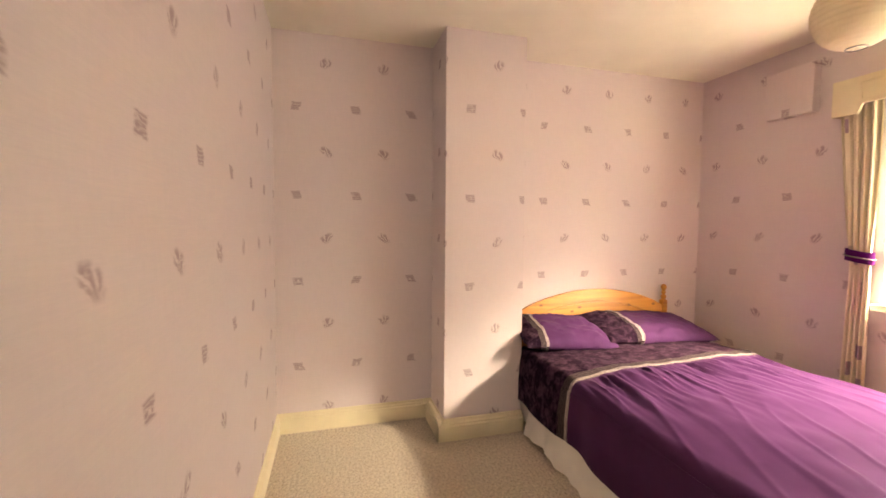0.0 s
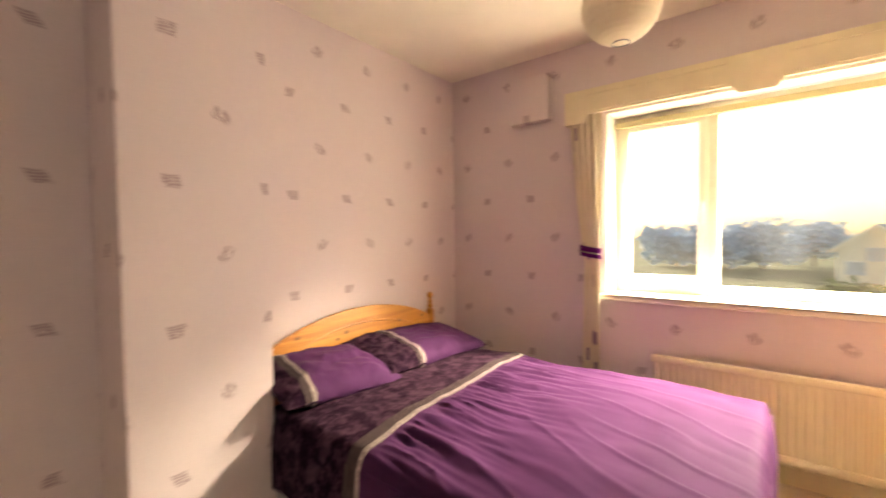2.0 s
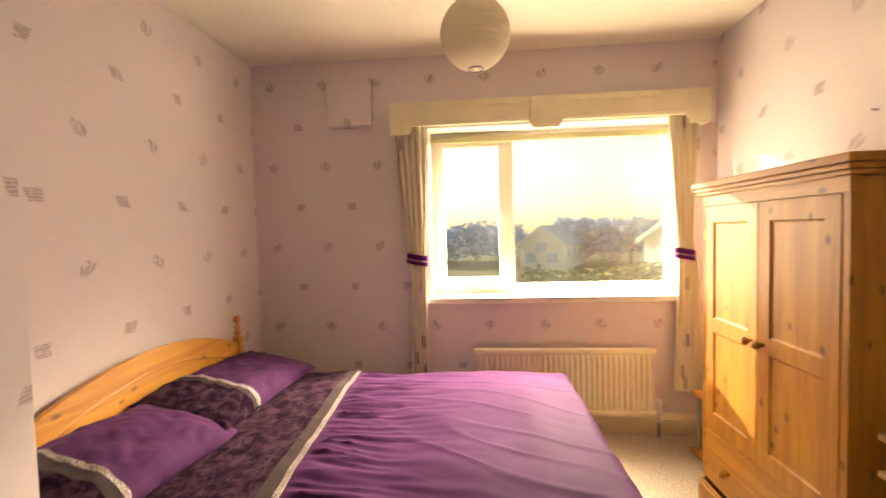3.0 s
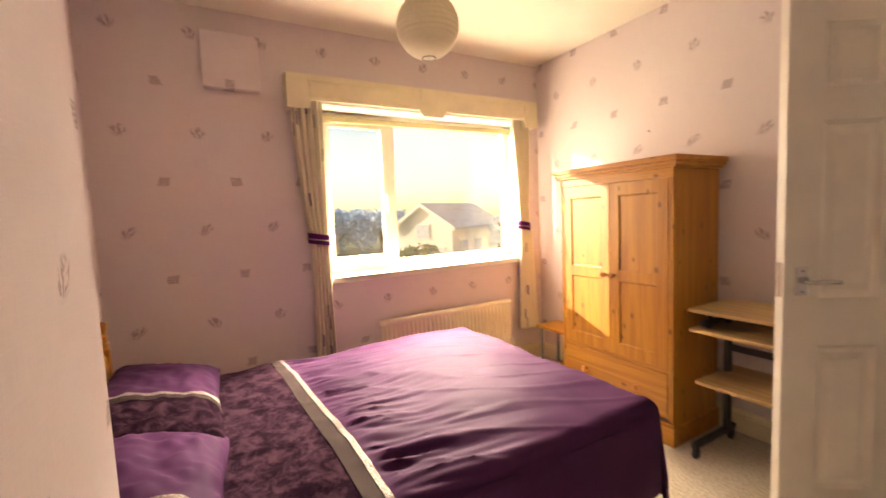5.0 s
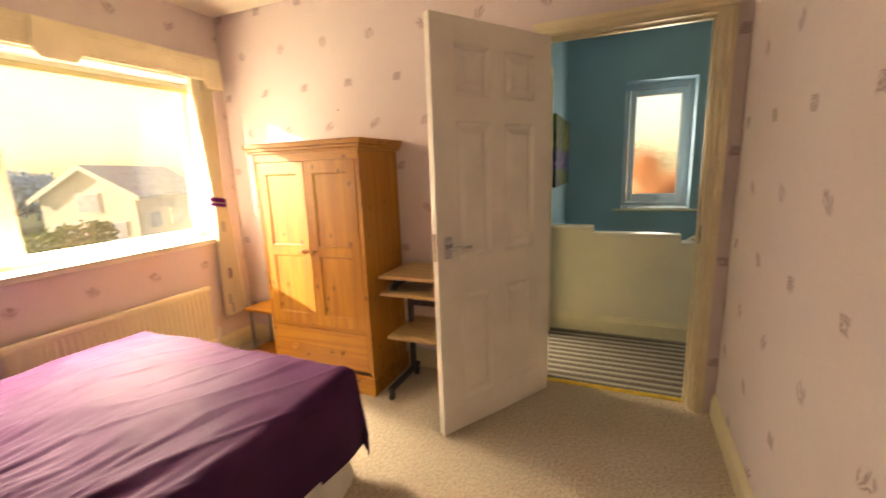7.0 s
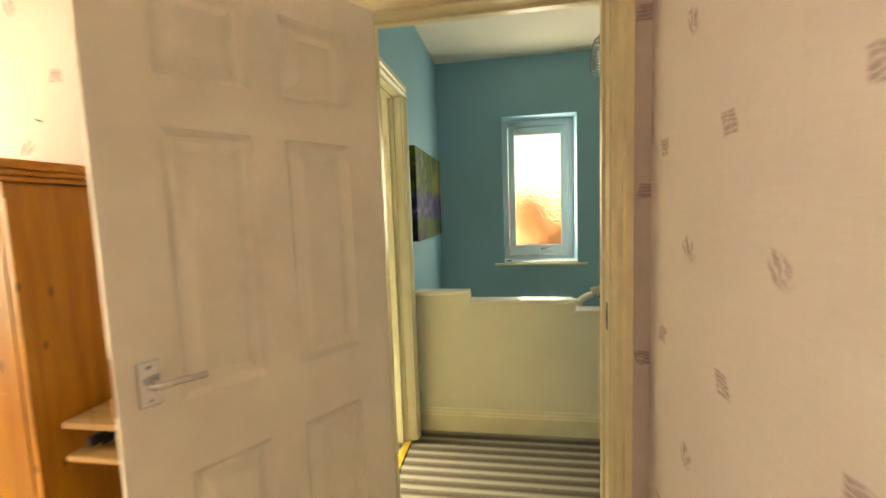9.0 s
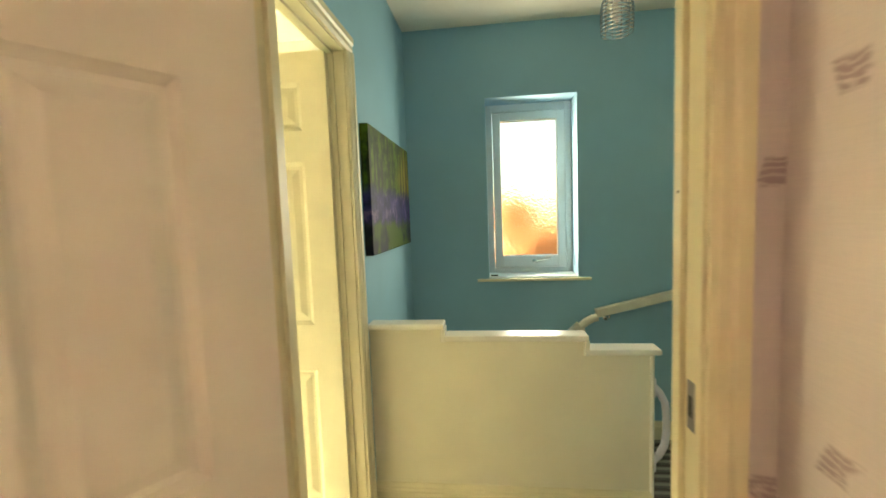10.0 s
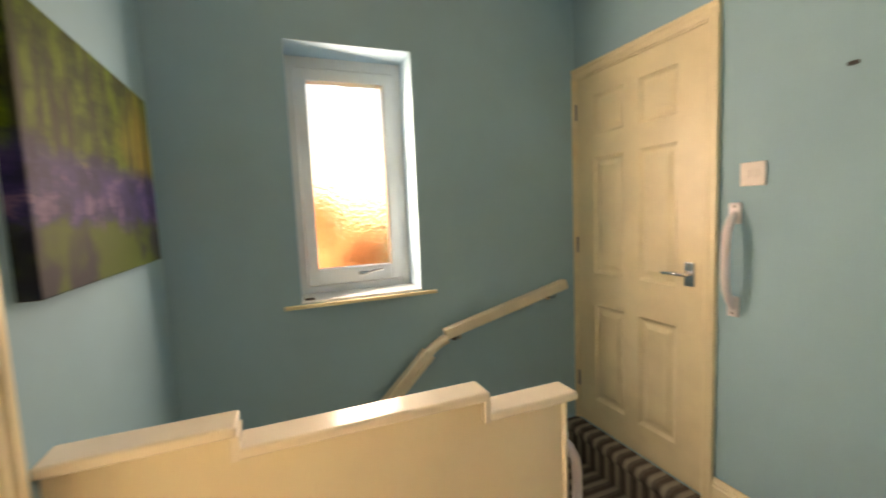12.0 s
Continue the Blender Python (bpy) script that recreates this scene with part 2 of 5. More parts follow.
def canvas_paint(name):
    """Bluebell wood: green canopy, dark trunks, violet ground."""
    n = Nodes(name)
    geo = n.add("ShaderNodeNewGeometry")
    sep = n.add("ShaderNodeSeparateXYZ", Vector=geo.outputs["Position"])
    pos = geo.outputs["Position"]
    y, z = sep.outputs["Y"], sep.outputs["Z"]
    blot = n.noise(14.0, 6.0, 0.7, vector=pos)
    big = n.noise(4.0, 3.0, 0.6, vector=pos)
    streak_map = n.add("ShaderNodeMapping", Vector=pos)
    streak_map.inputs["Scale"].default_value = (1, 1, 0.07)
    streak = n.noise(26.0, 3.0, vector=streak_map.outputs[0])
    green = n.mix(n.step(blot, 0.35, 0.65), (0.010, 0.032, 0.004), (0.085, 0.16, 0.012))
    glow = n.math("SUBTRACT", 1.0, n.step(n.math("ADD", n.math("ABSOLUTE", n.math("ADD", y, 1.56)), n.math("ABSOLUTE", n.math("SUBTRACT", z, 1.52))), 0.03, 0.3))
    green = n.mix(n.math("MULTIPLY", glow, 0.6), green, (0.36, 0.27, 0.06))
    trunk = n.step(streak, 0.53, 0.57)
    green = n.mix(n.math("MULTIPLY", trunk, 0.85), green, (0.02, 0.025, 0.012))
    violet = n.mix(n.step(blot, 0.35, 0.68), (0.006, 0.008, 0.05), (0.055, 0.045, 0.20))
    path = n.step(n.math("ADD", blot, n.math("MULTIPLY", big, 0.6)), 0.85, 0.95)
    violet = n.mix(n.math("MULTIPLY", path, 0.5), violet, (0.26, 0.17, 0.26))
    low = n.mix(n.step(big, 0.42, 0.58), (0.010, 0.014, 0.03), (0.05, 0.10, 0.012))
    zz = n.math("ADD", z, n.math("MULTIPLY", n.math("SUBTRACT", blot, 0.5), 0.14))
    col = n.mix(n.step(zz, 1.26, 1.31), low, violet)
    col = n.mix(n.step(zz, 1.41, 1.47), col, green)
    n.bump(blot, 0.15, 0.002)
    return n.end(col, 0.6, Specular_IOR_Level=0.2)


def foliage(name, dark, light):
    n = Nodes(name)
    geo = n.add("ShaderNodeNewGeometry")
    col = n.mix(geo.outputs["Random Per Island"], dark, light)
    return n.end(col, 0.7)


def brickwork(name):
    n = Nodes(name)
    br = n.add("ShaderNodeTexBrick", Scale=1.0, Vector=n.coords((1, 1, 1), (90, 0, 0)))
    br.inputs["Color1"].default_value, br.inputs["Color2"].default_value = (0.42, 0.24, 0.14, 1), (0.34, 0.18, 0.10, 1)
    br.inputs["Mortar"].default_value = (0.45, 0.40, 0.34, 1)
    br.inputs["Brick Width"].default_value, br.inputs["Row Height"].default_value = 0.225, 0.075
    br.inputs["Mortar Size"].default_value = 0.01
    return n.end(br.outputs["Color"], 0.9)


PAPER_W = wallpaper("wallpaper_west", 1.324, 1.48, "Y")
PAPER_N = wallpaper("wallpaper_north", 0.32, 2.02, "X")
PAPER_NR = wallpaper("wallpaper_north_bed", 2.0, 2.02, "X")
PAPER_B = wallpaper("wallpaper_breast", 1.33, 2.0, "X")
PAPER_BS = wallpaper("wallpaper_breast_side", 2.95, 1.76, "Y")
PAPER_E = wallpaper("wallpaper_east", 2.449, 1.507, "Y")
PAPER_S = wallpaper("wallpaper_south", 2.3, 1.90, "X")
CEIL = plain("ceiling_paint", (0.85, 0.80, 0.70), 0.85, vary=0.05, scale=2.0, bump=0.25, grain=180)
CREAM = plain("cream_gloss", (0.78, 0.70, 0.50), 0.35, vary=0.06, bump=0.05)
WHITE = plain("white_gloss", (0.80, 0.75, 0.66), 0.22, vary=0.05, bump=0.05)
DOOR_WHITE = plain("door_white", (0.84, 0.79, 0.72), 0.42, vary=0.04, bump=0.12, grain=90)
OLIVE = plain("olive_beige_plastic", (0.42, 0.38, 0.22), 0.5, vary=0.08)
UPVC = plain("upvc", (0.80, 0.76, 0.66), 0.5, vary=0.03)
# white plastic with the landing frame's blue-grey shade put into its colour
UPVC_SHADED = plain("upvc_landing_shaded", (0.66, 0.74, 0.78), 0.3, vary=0.03)
BLUE = plain("blue_emulsion", (0.26, 0.48, 0.60), 0.75, vary=0.05, scale=2.0, bump=0.12, grain=200)
RAIL_CREAM = plain("aged_cream_gloss", (0.70, 0.66, 0.54), 0.45, vary=0.08)
REVEAL_BLUE = plain("pale_blue_gloss", (0.38, 0.61, 0.76), 0.45, vary=0.05)
HALF = plain("cream_emulsion", (0.76, 0.70, 0.55), 0.7, vary=0.05, scale=2.5, bump=0.1, grain=200)
SPARE = plain("pale_emulsion", (0.78, 0.78, 0.74), 0.8, vary=0.05)
CARPET = carpet("beige_twist_carpet")
STRIPES = striped_carpet("striped_carpet")
SPARE_FLOOR = plain("grey_green_floor", (0.22, 0.25, 0.20), 0.7, vary=0.2)
BRASS = plain("yellow_brass", (0.75, 0.50, 0.08), 0.35, 0.6, vary=0.2, scale=20)
CHROME = plain("chrome", (0.62, 0.63, 0.65), 0.16, 1.0, vary=0.08)
STEEL_DARK = plain("dark_steel", (0.045, 0.043, 0.045), 0.4, 0.3, vary=0.2)
STEEL_GREY = plain("grey_steel", (0.25, 0.25, 0.27), 0.4, 0.5, vary=0.2)
PLASTIC_BLACK = plain("black_plastic", (0.015, 0.015, 0.016), 0.45)
PLASTIC_WHITE = plain("white_plastic", (0.78, 0.74, 0.72), 0.35, vary=0.04)
GRAB = plain("lilac_white_plastic", (0.74, 0.70, 0.76), 0.35, vary=0.05)
RADIATOR = plain("radiator_enamel", (0.80, 0.72, 0.52), 0.35, vary=0.05)
PINE_V = pine("varnished_pine_upright", (0.50, 0.22, 0.02), (0.37, 0.135, 0.009), "Z")
PINE_H = pine("varnished_pine_level", (0.50, 0.22, 0.02), (0.37, 0.135, 0.009), "X")
PINE_BED = pine("amber_pine", (0.60, 0.26, 0.03), (0.42, 0.15, 0.012), "X", 0.4)
OAK = pine("light_beech_laminate", (0.58, 0.38, 0.18), (0.44, 0.27, 0.11), "X", 0.45)
DARK_WOOD = plain("dark_stained_wood", (0.10, 0.04, 0.015), 0.5, vary=0.3, scale=30)
VELVET = velvet("aubergine_crushed_velvet")
SATIN = satin("purple_satin", (0.078, 0.026, 0.084))
SATIN_TIE = satin("violet_satin", (0.13, 0.012, 0.15))
TRIM = sequin_trim("silver_sequin_trim")
RIBBON = ribbed_trim("taupe_ribbed_ribbon")
SHEET = plain("white_cotton", (0.78, 0.75, 0.70), 0.9, vary=0.06, bump=0.2, grain=300)
CURTAIN = curtain_cloth("printed_curtain")
PAPER_LAMP = rice_paper("rice_paper")
GLASS = veil_glass("veil_glass")
FROSTED = glass("obscured_glass", 0.05, True)
CANVAS = canvas_paint("bluebell_wood_paint")
# grey tile paled and blued: distance haze is part of the colour
ROOF = plain("haze_pale_roof_tile", (0.45, 0.49, 0.54), 0.9, vary=0.2, scale=3)
RENDER_WALL = plain("pale_render", (0.74, 0.69, 0.58), 0.9, vary=0.1, scale=0.6)
LAWN = plain("lawn", (0.10, 0.13, 0.05), 0.95, vary=0.4, scale=0.5)
FENCE = plain("fence_wood", (0.42, 0.30, 0.16), 0.9, vary=0.3, scale=2)
BRICK = brickwork("orange_brick")
LEAF_GREEN = foliage("green_leaves", (0.05, 0.09, 0.015), (0.20, 0.24, 0.05))
# far leaves: distance haze is put into this pale blue
LEAF_HAZE = foliage("haze_tinted_leaves", (0.30, 0.47, 0.64), (0.44, 0.62, 0.78))
LEAF_RUST = foliage("autumn_leaves", (0.38, 0.15, 0.06), (0.58, 0.28, 0.14))
BARK = plain("bark", (0.09, 0.06, 0.04), 0.95, vary=0.3, scale=20, bump=0.6, grain=40)

# ---- mesh helpers ----
def mesh_ob(name, bm, material, smooth=False):
    bmesh.ops.recalc_face_normals(bm, faces=bm.faces[:])
    me = bpy.data.meshes.new(name)
    if smooth:
        for face in bm.faces:
            face.smooth = True
    bm.to_mesh(me)
    bm.free()
    for m in material if isinstance(material, (list, tuple)) else [material]:
        me.materials.append(m)
    if smooth:
        me.set_sharp_from_angle(angle=radians(42))
    return new(name, me)


def part(name, bm, material, parent, label="", smooth=False):
    ob = mesh_ob(name, bm, material, smooth)
    ob.parent = parent
    return tagged(ob, label)


def thing(name, m, label, category, group="", kind=""):
    ob = new(name)
    ob.empty_display_size = 0.1
    ob.matrix_world = m
    return tagged(ob, label, category, group, kind)


def solid(name, bm, material, label, category, kind="", smooth=False, group=""):
    return tagged(mesh_ob(name, bm, material, smooth), label, category, group, kind)


def box(x0, x1, y0, y1, z0, z1, bevel=0.0, bm=None, seg=2):
    tmp = bmesh.new()
    made = bmesh.ops.create_cube(tmp, size=1.0)["verts"]
    for v in made:
        v.co = ((x0 + x1) / 2 + v.co.x * (x1 - x0), (y0 + y1) / 2 + v.co.y * (y1 - y0), (z0 + z1) / 2 + v.co.z * (z1 - z0))
    if bevel:
        bmesh.ops.bevel(tmp, geom=tmp.edges[:], offset=bevel, segments=seg, profile=0.6, affect="EDGES")
    return merge(bm, tmp)


def merge(bm, tmp):
    if bm is None:
        return tmp
    me = bpy.data.meshes.new("tmp")
    tmp.to_mesh(me)
    tmp.free()
    bm.from_mesh(me)
    bpy.data.meshes.remove(me)
    return bm


def boxes(*rows, bevel=0.0):
    bm = None
    for r in rows:
        bm = box(*r, bevel=bevel, bm=bm)
    return bm


def prism(outline, axis, a0, a1, bevel=0.0, bm=None):
    """A flat outline (two coordinates a point) drawn out along x, y or z."""
    tmp = bmesh.new()
    put = {"x": lambda p, a: (a, p[0], p[1]), "y": lambda p, a: (p[0], a, p[1]), "z": lambda p, a: (p[0], p[1], a)}[axis]
    low = [tmp.verts.new(put(p, a0)) for p in outline]
    high = [tmp.verts.new(put(p, a1)) for p in outline]
    k = len(outline)
    for i in range(k):
        tmp.faces.new((low[i], low[(i + 1) % k], high[(i + 1) % k], high[i]))
    tmp.faces.new(low[::-1])
    tmp.faces.new(high)
    if bevel:
        bmesh.ops.recalc_face_normals(tmp, faces=tmp.faces[:])
        bmesh.ops.bevel(tmp, geom=tmp.edges[:], offset=bevel, segments=2, profile=0.6, affect="EDGES")
    return merge(bm, tmp)


def lathe(profile, seg=20, bm=None, m=None):
    """Profile of (radius, height) turned about z."""
    tmp = bmesh.new()
    rings = []
    for r, z in profile:
        rings.append([tmp.verts.new((r * math.cos(2 * math.pi * i / seg), r * math.sin(2 * math.pi * i / seg), z)) for i in range(seg)])
    for a, b in zip(rings, rings[1:]):
        for i in range(seg):
            tmp.faces.new((a[i], a[(i + 1) % seg], b[(i + 1) % seg], b[i]))
    tmp.faces.new(rings[0][::-1])
    tmp.faces.new(rings[-1])
    if m is not None:
        tmp.transform(m)
    return merge(bm, tmp)


def tube(points, r, seg=10, bm=None, flat=1.0):
    tmp = bmesh.new()
    pts = [Vector(p) for p in points]
    rings = []
    last = None
    for i, p in enumerate(pts):
        ahead = (pts[min(i + 1, len(pts) - 1)] - pts[max(i - 1, 0)]).normalized()
        side = ahead.cross(Vector((0, 0, 1))) if last is None else last - ahead * last.dot(ahead)
        side = side.normalized() if side.length > 0.05 else Vector((1, 0, 0))
        last = side
        up = side.cross(ahead).normalized()
        rings.append([tmp.verts.new(p + side * (r * math.cos(2 * math.pi * k / seg)) + up * (r * flat * math.sin(2 * math.pi * k / seg))) for k in range(seg)])
    for a, b in zip(rings, rings[1:]):
        for k in range(seg):
            tmp.faces.new((a[k], a[(k + 1) % seg], b[(k + 1) % seg], b[k]))
    tmp.faces.new(rings[0][::-1])
    tmp.faces.new(rings[-1])
    return merge(bm, tmp)


def sheet(nu, nv, place, thick=0.0, uv=None):
    """A grid of nu x nv cells, each corner put by place(u, v) with u, v in 0..1."""
    bm = bmesh.new()
    rows = [[bm.verts.new(place(i / nu, j / nv)) for i in range(nu + 1)] for j in range(nv + 1)]
    layer = bm.loops.layers.uv.new("UVMap") if uv else None
    for j in range(nv):
        for i in range(nu):
            f = bm.faces.new((rows[j][i], rows[j][i + 1], rows[j + 1][i + 1], rows[j + 1][i]))
            if uv:
                for loop, (a, b) in zip(f.loops, ((i, j), (i + 1, j), (i + 1, j + 1), (i, j + 1))):
                    loop[layer].uv = (a / nu * uv[0], b / nv * uv[1])
    if thick:
        bmesh.ops.recalc_face_normals(bm, faces=bm.faces[:])
        bmesh.ops.solidify(bm, geom=bm.faces[:], thickness=thick)
    return bm


def panelled(w, h, t, xs, zs, cells, rings, bm=None):
    """A leaf w by h, t thick, from (0,-t/2,0); cells (i, j) of the grid xs, zs sink in by rings of (inset, depth) on both faces."""
    tmp = bmesh.new()
    for side in (-1, 1):
        y = side * t / 2
        for i in range(len(xs) - 1):
            for j in range(len(zs) - 1):
                x0, x1, z0, z1 = xs[i], xs[i + 1], zs[j], zs[j + 1]
                loop = [tmp.verts.new(p) for p in ((x0, y, z0), (x1, y, z0), (x1, y, z1), (x0, y, z1))]
                if (i, j) in cells:
                    for inset, depth in rings:
                        yy = y - side * depth
                        inner = [tmp.verts.new(p) for p in ((x0 + inset, yy, z0 + inset), (x1 - inset, yy, z0 + inset), (x1 - inset, yy, z1 - inset), (x0 + inset, yy, z1 - inset))]
                        for k in range(4):
                            tmp.faces.new((loop[k], loop[(k + 1) % 4], inner[(k + 1) % 4], inner[k]))
                        loop = inner
                tmp.faces.new(loop)
    a, b = -t / 2, t / 2
    for quad in (((0, a, 0), (w, a, 0), (w, b, 0), (0, b, 0)), ((0, a, h), (w, a, h), (w, b, h), (0, b, h)),
                 ((0, a, 0), (0, b, 0), (0, b, h), (0, a, h)), ((w, a, 0), (w, b, 0), (w, b, h), (w, a, h))):
        tmp.faces.new([tmp.verts.new(p) for p in quad])
    bmesh.ops.remove_doubles(tmp, verts=tmp.verts[:], dist=0.0004)
    return merge(bm, tmp)


def skirting(name, x0, y0, x1, y1, z, inward, material, h=0.125, t=0.018):
    """A moulded skirting board from one floor corner to the other; inward is the side it stands proud of."""
    d = Vector((x1 - x0, y1 - y0, 0))
    run = d.length
    profile = [(0, 0), (t, 0), (t, h * 0.72), (t * 0.75, h * 0.76), (t * 0.75, h * 0.84), (t * 0.5, h * 0.88), (t * 0.35, h), (0, h)]
    bm = prism(profile, "x", 0, run)
    ax = d.normalized()
    n = Vector((inward[0], inward[1], 0))
    m = Matrix(((ax.x, n.x, 0, x0), (ax.y, n.y, 0, y0), (0, 0, 1, z), (0, 0, 0, 1)))
    bm.transform(m)
    return solid(name, bm, material, "cream gloss-painted moulded skirting board", "skirting board", "structure")


# ---- bedroom shell ----
WX, WS, EX, NY, SY, LY = 0.19, 0.15, 3.42, 3.12, 0.14, 0.03
TOP, LTOP = 2.46, 2.50
LX, HX, BY = 1.16, -0.90, -1.86      # landing east wall, west wall, far wall
D0, D1, DH = 0.275, 1.045, 1.985       # bedroom doorway

solid("floor", box(WX - 0.14, EX + 0.3, SY - 0.085, NY + 0.1, -0.2, 0.0), CARPET, "beige twist-pile bedroom carpet, slightly worn", "carpet", "structure")
solid("ceiling", box(WX - 0.14, EX + 0.3, SY - 0.055, NY + 0.1, TOP, TOP + 0.1), CEIL, "cream painted plaster ceiling", "ceiling", "structure")
solid("wall_west", prism([(WX - 0.14, LY + 0.055), (WS, LY + 0.055), (WX, NY), (WX, NY + 0.1), (WX - 0.14, NY + 0.1)], "z", 0, TOP), PAPER_W, "lilac wallpaper with fern motifs, side wall", "wall", "structure")
solid("wall_north", box(WX, 1.4, NY, NY + 0.1, 0, TOP), PAPER_N, "lilac fern wallpaper in the empty alcove", "wall", "structure")
solid("wall_north_bed", box(1.4, EX, NY, NY + 0.1, 0, TOP), PAPER_NR, "lilac fern wallpaper behind the bed head", "wall", "structure")
breast = thing("chimney_breast", pose(1.4325, NY, 0), "narrow wallpapered chimney breast beside the bed", "chimney breast", "", "structure")
part("front", box(-0.2575, 0.2575, -0.32, -0.29, 0, TOP, 0.004), PAPER_B, breast)
part("flank", box(-0.2565, 0.2565, -0.29, 0, 0, TOP), PAPER_BS, breast)

# window wall with its opening
W0, W1, WZ0, WZ1 = 0.30, 1.94, 0.87, 2.0
solid("wall_east", boxes((EX, EX + 0.3, SY, W0, 0, TOP), (EX, EX + 0.3, W1, NY + 0.1, 0, TOP), (EX, EX + 0.3, W0, W1, 0, WZ0), (EX, EX + 0.3, W0, W1, WZ1, TOP)),
      PAPER_E, "lilac fern wallpaper round the bedroom window", "wall", "structure")
solid("wall_south", boxes((WS + 0.001, D0 - 0.02, SY - 0.055, SY, 0, TOP), (D1 + 0.02, EX + 0.3, SY - 0.055, SY, 0, TOP), (D0 - 0.02, D1 + 0.02, SY - 0.055, SY, DH + 0.02, TOP)),
      PAPER_S, "lilac fern wallpaper round the bedroom doorway", "wall", "structure")

skirting("baseboard", WS, SY, WX, NY, 0, (1, 0), CREAM)
skirting("baseboard", WX, NY, 1.175, NY, 0, (0, -1), CREAM)
skirting("baseboard", 1.175, NY - 0.019, 1.175, 2.755, 0, (-1, 0), CREAM, 0.122, 0.045)
skirting("baseboard", 1.130, 2.80, 1.69, 2.80, 0, (0, -1), CREAM, 0.122, 0.045)
skirting("baseboard", 1.69, NY, EX, NY, 0, (0, -1), CREAM)
skirting("baseboard", EX, SY, EX, NY, 0, (-1, 0), CREAM)
skirting("baseboard", 1.13, SY, EX, SY, 0, (0, 1), CREAM)


def door_frame(name, label, w, h, depth, arch=0.06, left=True, right=True, both=True, material=CREAM):
    """A lining with stops and moulded architraves; opening from x 0 to w, wall from y 0 to -depth."""
    top = thing(name, Matrix(), label, "door frame", "", "structure")
    for x0, x1 in ((-0.02, 0.0), (w, w + 0.02)):
        part("jamb", box(x0, x1, -depth, 0, 0, h + 0.02, 0.002), material, top)
    part("head", box(0, w, -depth, 0, h, h + 0.02), material, top)
    stop = -depth * 0.5
    part("stop", boxes((0, 0.011, stop - 0.03, stop, 0, h), (w - 0.011, w, stop - 0.03, stop, 0, h), (0.011, w - 0.011, stop - 0.03, stop, h - 0.011, h)), material, top)
    faces = ((0, 1), (-depth, -1)) if both else ((0, 1),)
    for y, s in faces:
        for on, x0, d in ((left, -0.008, -1), (right, w + 0.008, 1)):
            if on:
                prof = [(x0, y), (x0, y + s * 0.010), (x0 + d * 0.012, y + s * 0.016), (x0 + d * 0.030, y + s * 0.014), (x0 + d * 0.038, y + s * 0.020), (x0 + d * arch, y + s * 0.020), (x0 + d * arch, y)]
                part("architrave", prism(prof, "z", 0, h + 0.008), material, top)
        xa = -0.008 - (arch if left else 0)
        xb = w + 0.008 + (arch if right else 0)
        prof = [(y, h + 0.008), (y + s * 0.010, h + 0.008), (y + s * 0.016, h + 0.020), (y + s * 0.014, h + 0.038), (y + s * 0.020, h + 0.046), (y + s * 0.020, h + 0.008 + arch), (y, h + 0.008 + arch)]
        part("architrave", prism(prof, "x", xa, xb), material, top)
    return top


def lever_handle(parent, x, z, y, side, reach):
    """A chrome backplate with its lever, on the face y of a leaf; reach is the lever's way along x."""
    plate = part("handle", box(x - 0.022, x + 0.022, min(y, y + side * 0.009), max(y, y + side * 0.009), z - 0.052, z + 0.052, 0.004), CHROME, parent, "chrome backplate")
    yy = y + side * 0.045
    bm = tube([(x, y + side * 0.008, z), (x, yy - side * 0.008, z), (x + reach * 0.012, yy, z), (x + reach * 0.05, yy, z + 0.002), (x + reach * 0.09, yy, z - 0.001), (x + reach * 0.105, yy - side * 0.006, z - 0.002)], 0.008)
    lev = part("lever", bm, CHROME, plate, "chrome lever", True)
    sc = lathe([(0.003, 0), (0.004, 0.001), (0.003, 0.0025)], 8, None, pose(x, y + side * 0.009, z + 0.038, -90 * side))
    part("screw", sc, STEEL_GREY, plate, "", True)
    sc = lathe([(0.003, 0), (0.004, 0.001), (0.003, 0.0025)], 8, None, pose(x, y + side * 0.009, z - 0.038, -90 * side))
    part("screw", sc, STEEL_GREY, plate, "", True)
    return lev


def six_panel(name, m, w, h, label, handle_side, reach, material=DOOR_WHITE):
    """Six moulded panels; hinge edge at x 0."""
    d = thing(name, m, label, "door", "", "structure")
    a, b = w * 0.165, w * 0.5
    xs = [0, a, b - w * 0.06, b + w * 0.06, w - a, w]
    zs = [0, 0.16, 0.715, 0.895, 1.53, 1.645, h - 0.11, h]
    cells = {(i, j) for i in (1, 3) for j in (1, 3, 5)}
    part("leaf", panelled(w, h, 0.038, xs, zs, cells, [(0.004, 0.004), (0.016, 0.013), (0.028, 0.013), (0.052, 0.004)]), material, d)
    for side in (-1, 1):
        lever_handle(d, w - 0.06, 0.96, side * 0.019, side, reach)
    part("latch_plate", box(w, w + 0.002, -0.011, 0.011, 0.90, 1.03), CHROME, d, "steel latch plate")
    for z in (0.2, 1.0, 1.75):
        part("hinge", lathe([(0.006, 0), (0.006, 0.09)], 10, None, pose(-0.004, -0.022, z)), STEEL_GREY, d, "steel butt hinge", True)
    return d


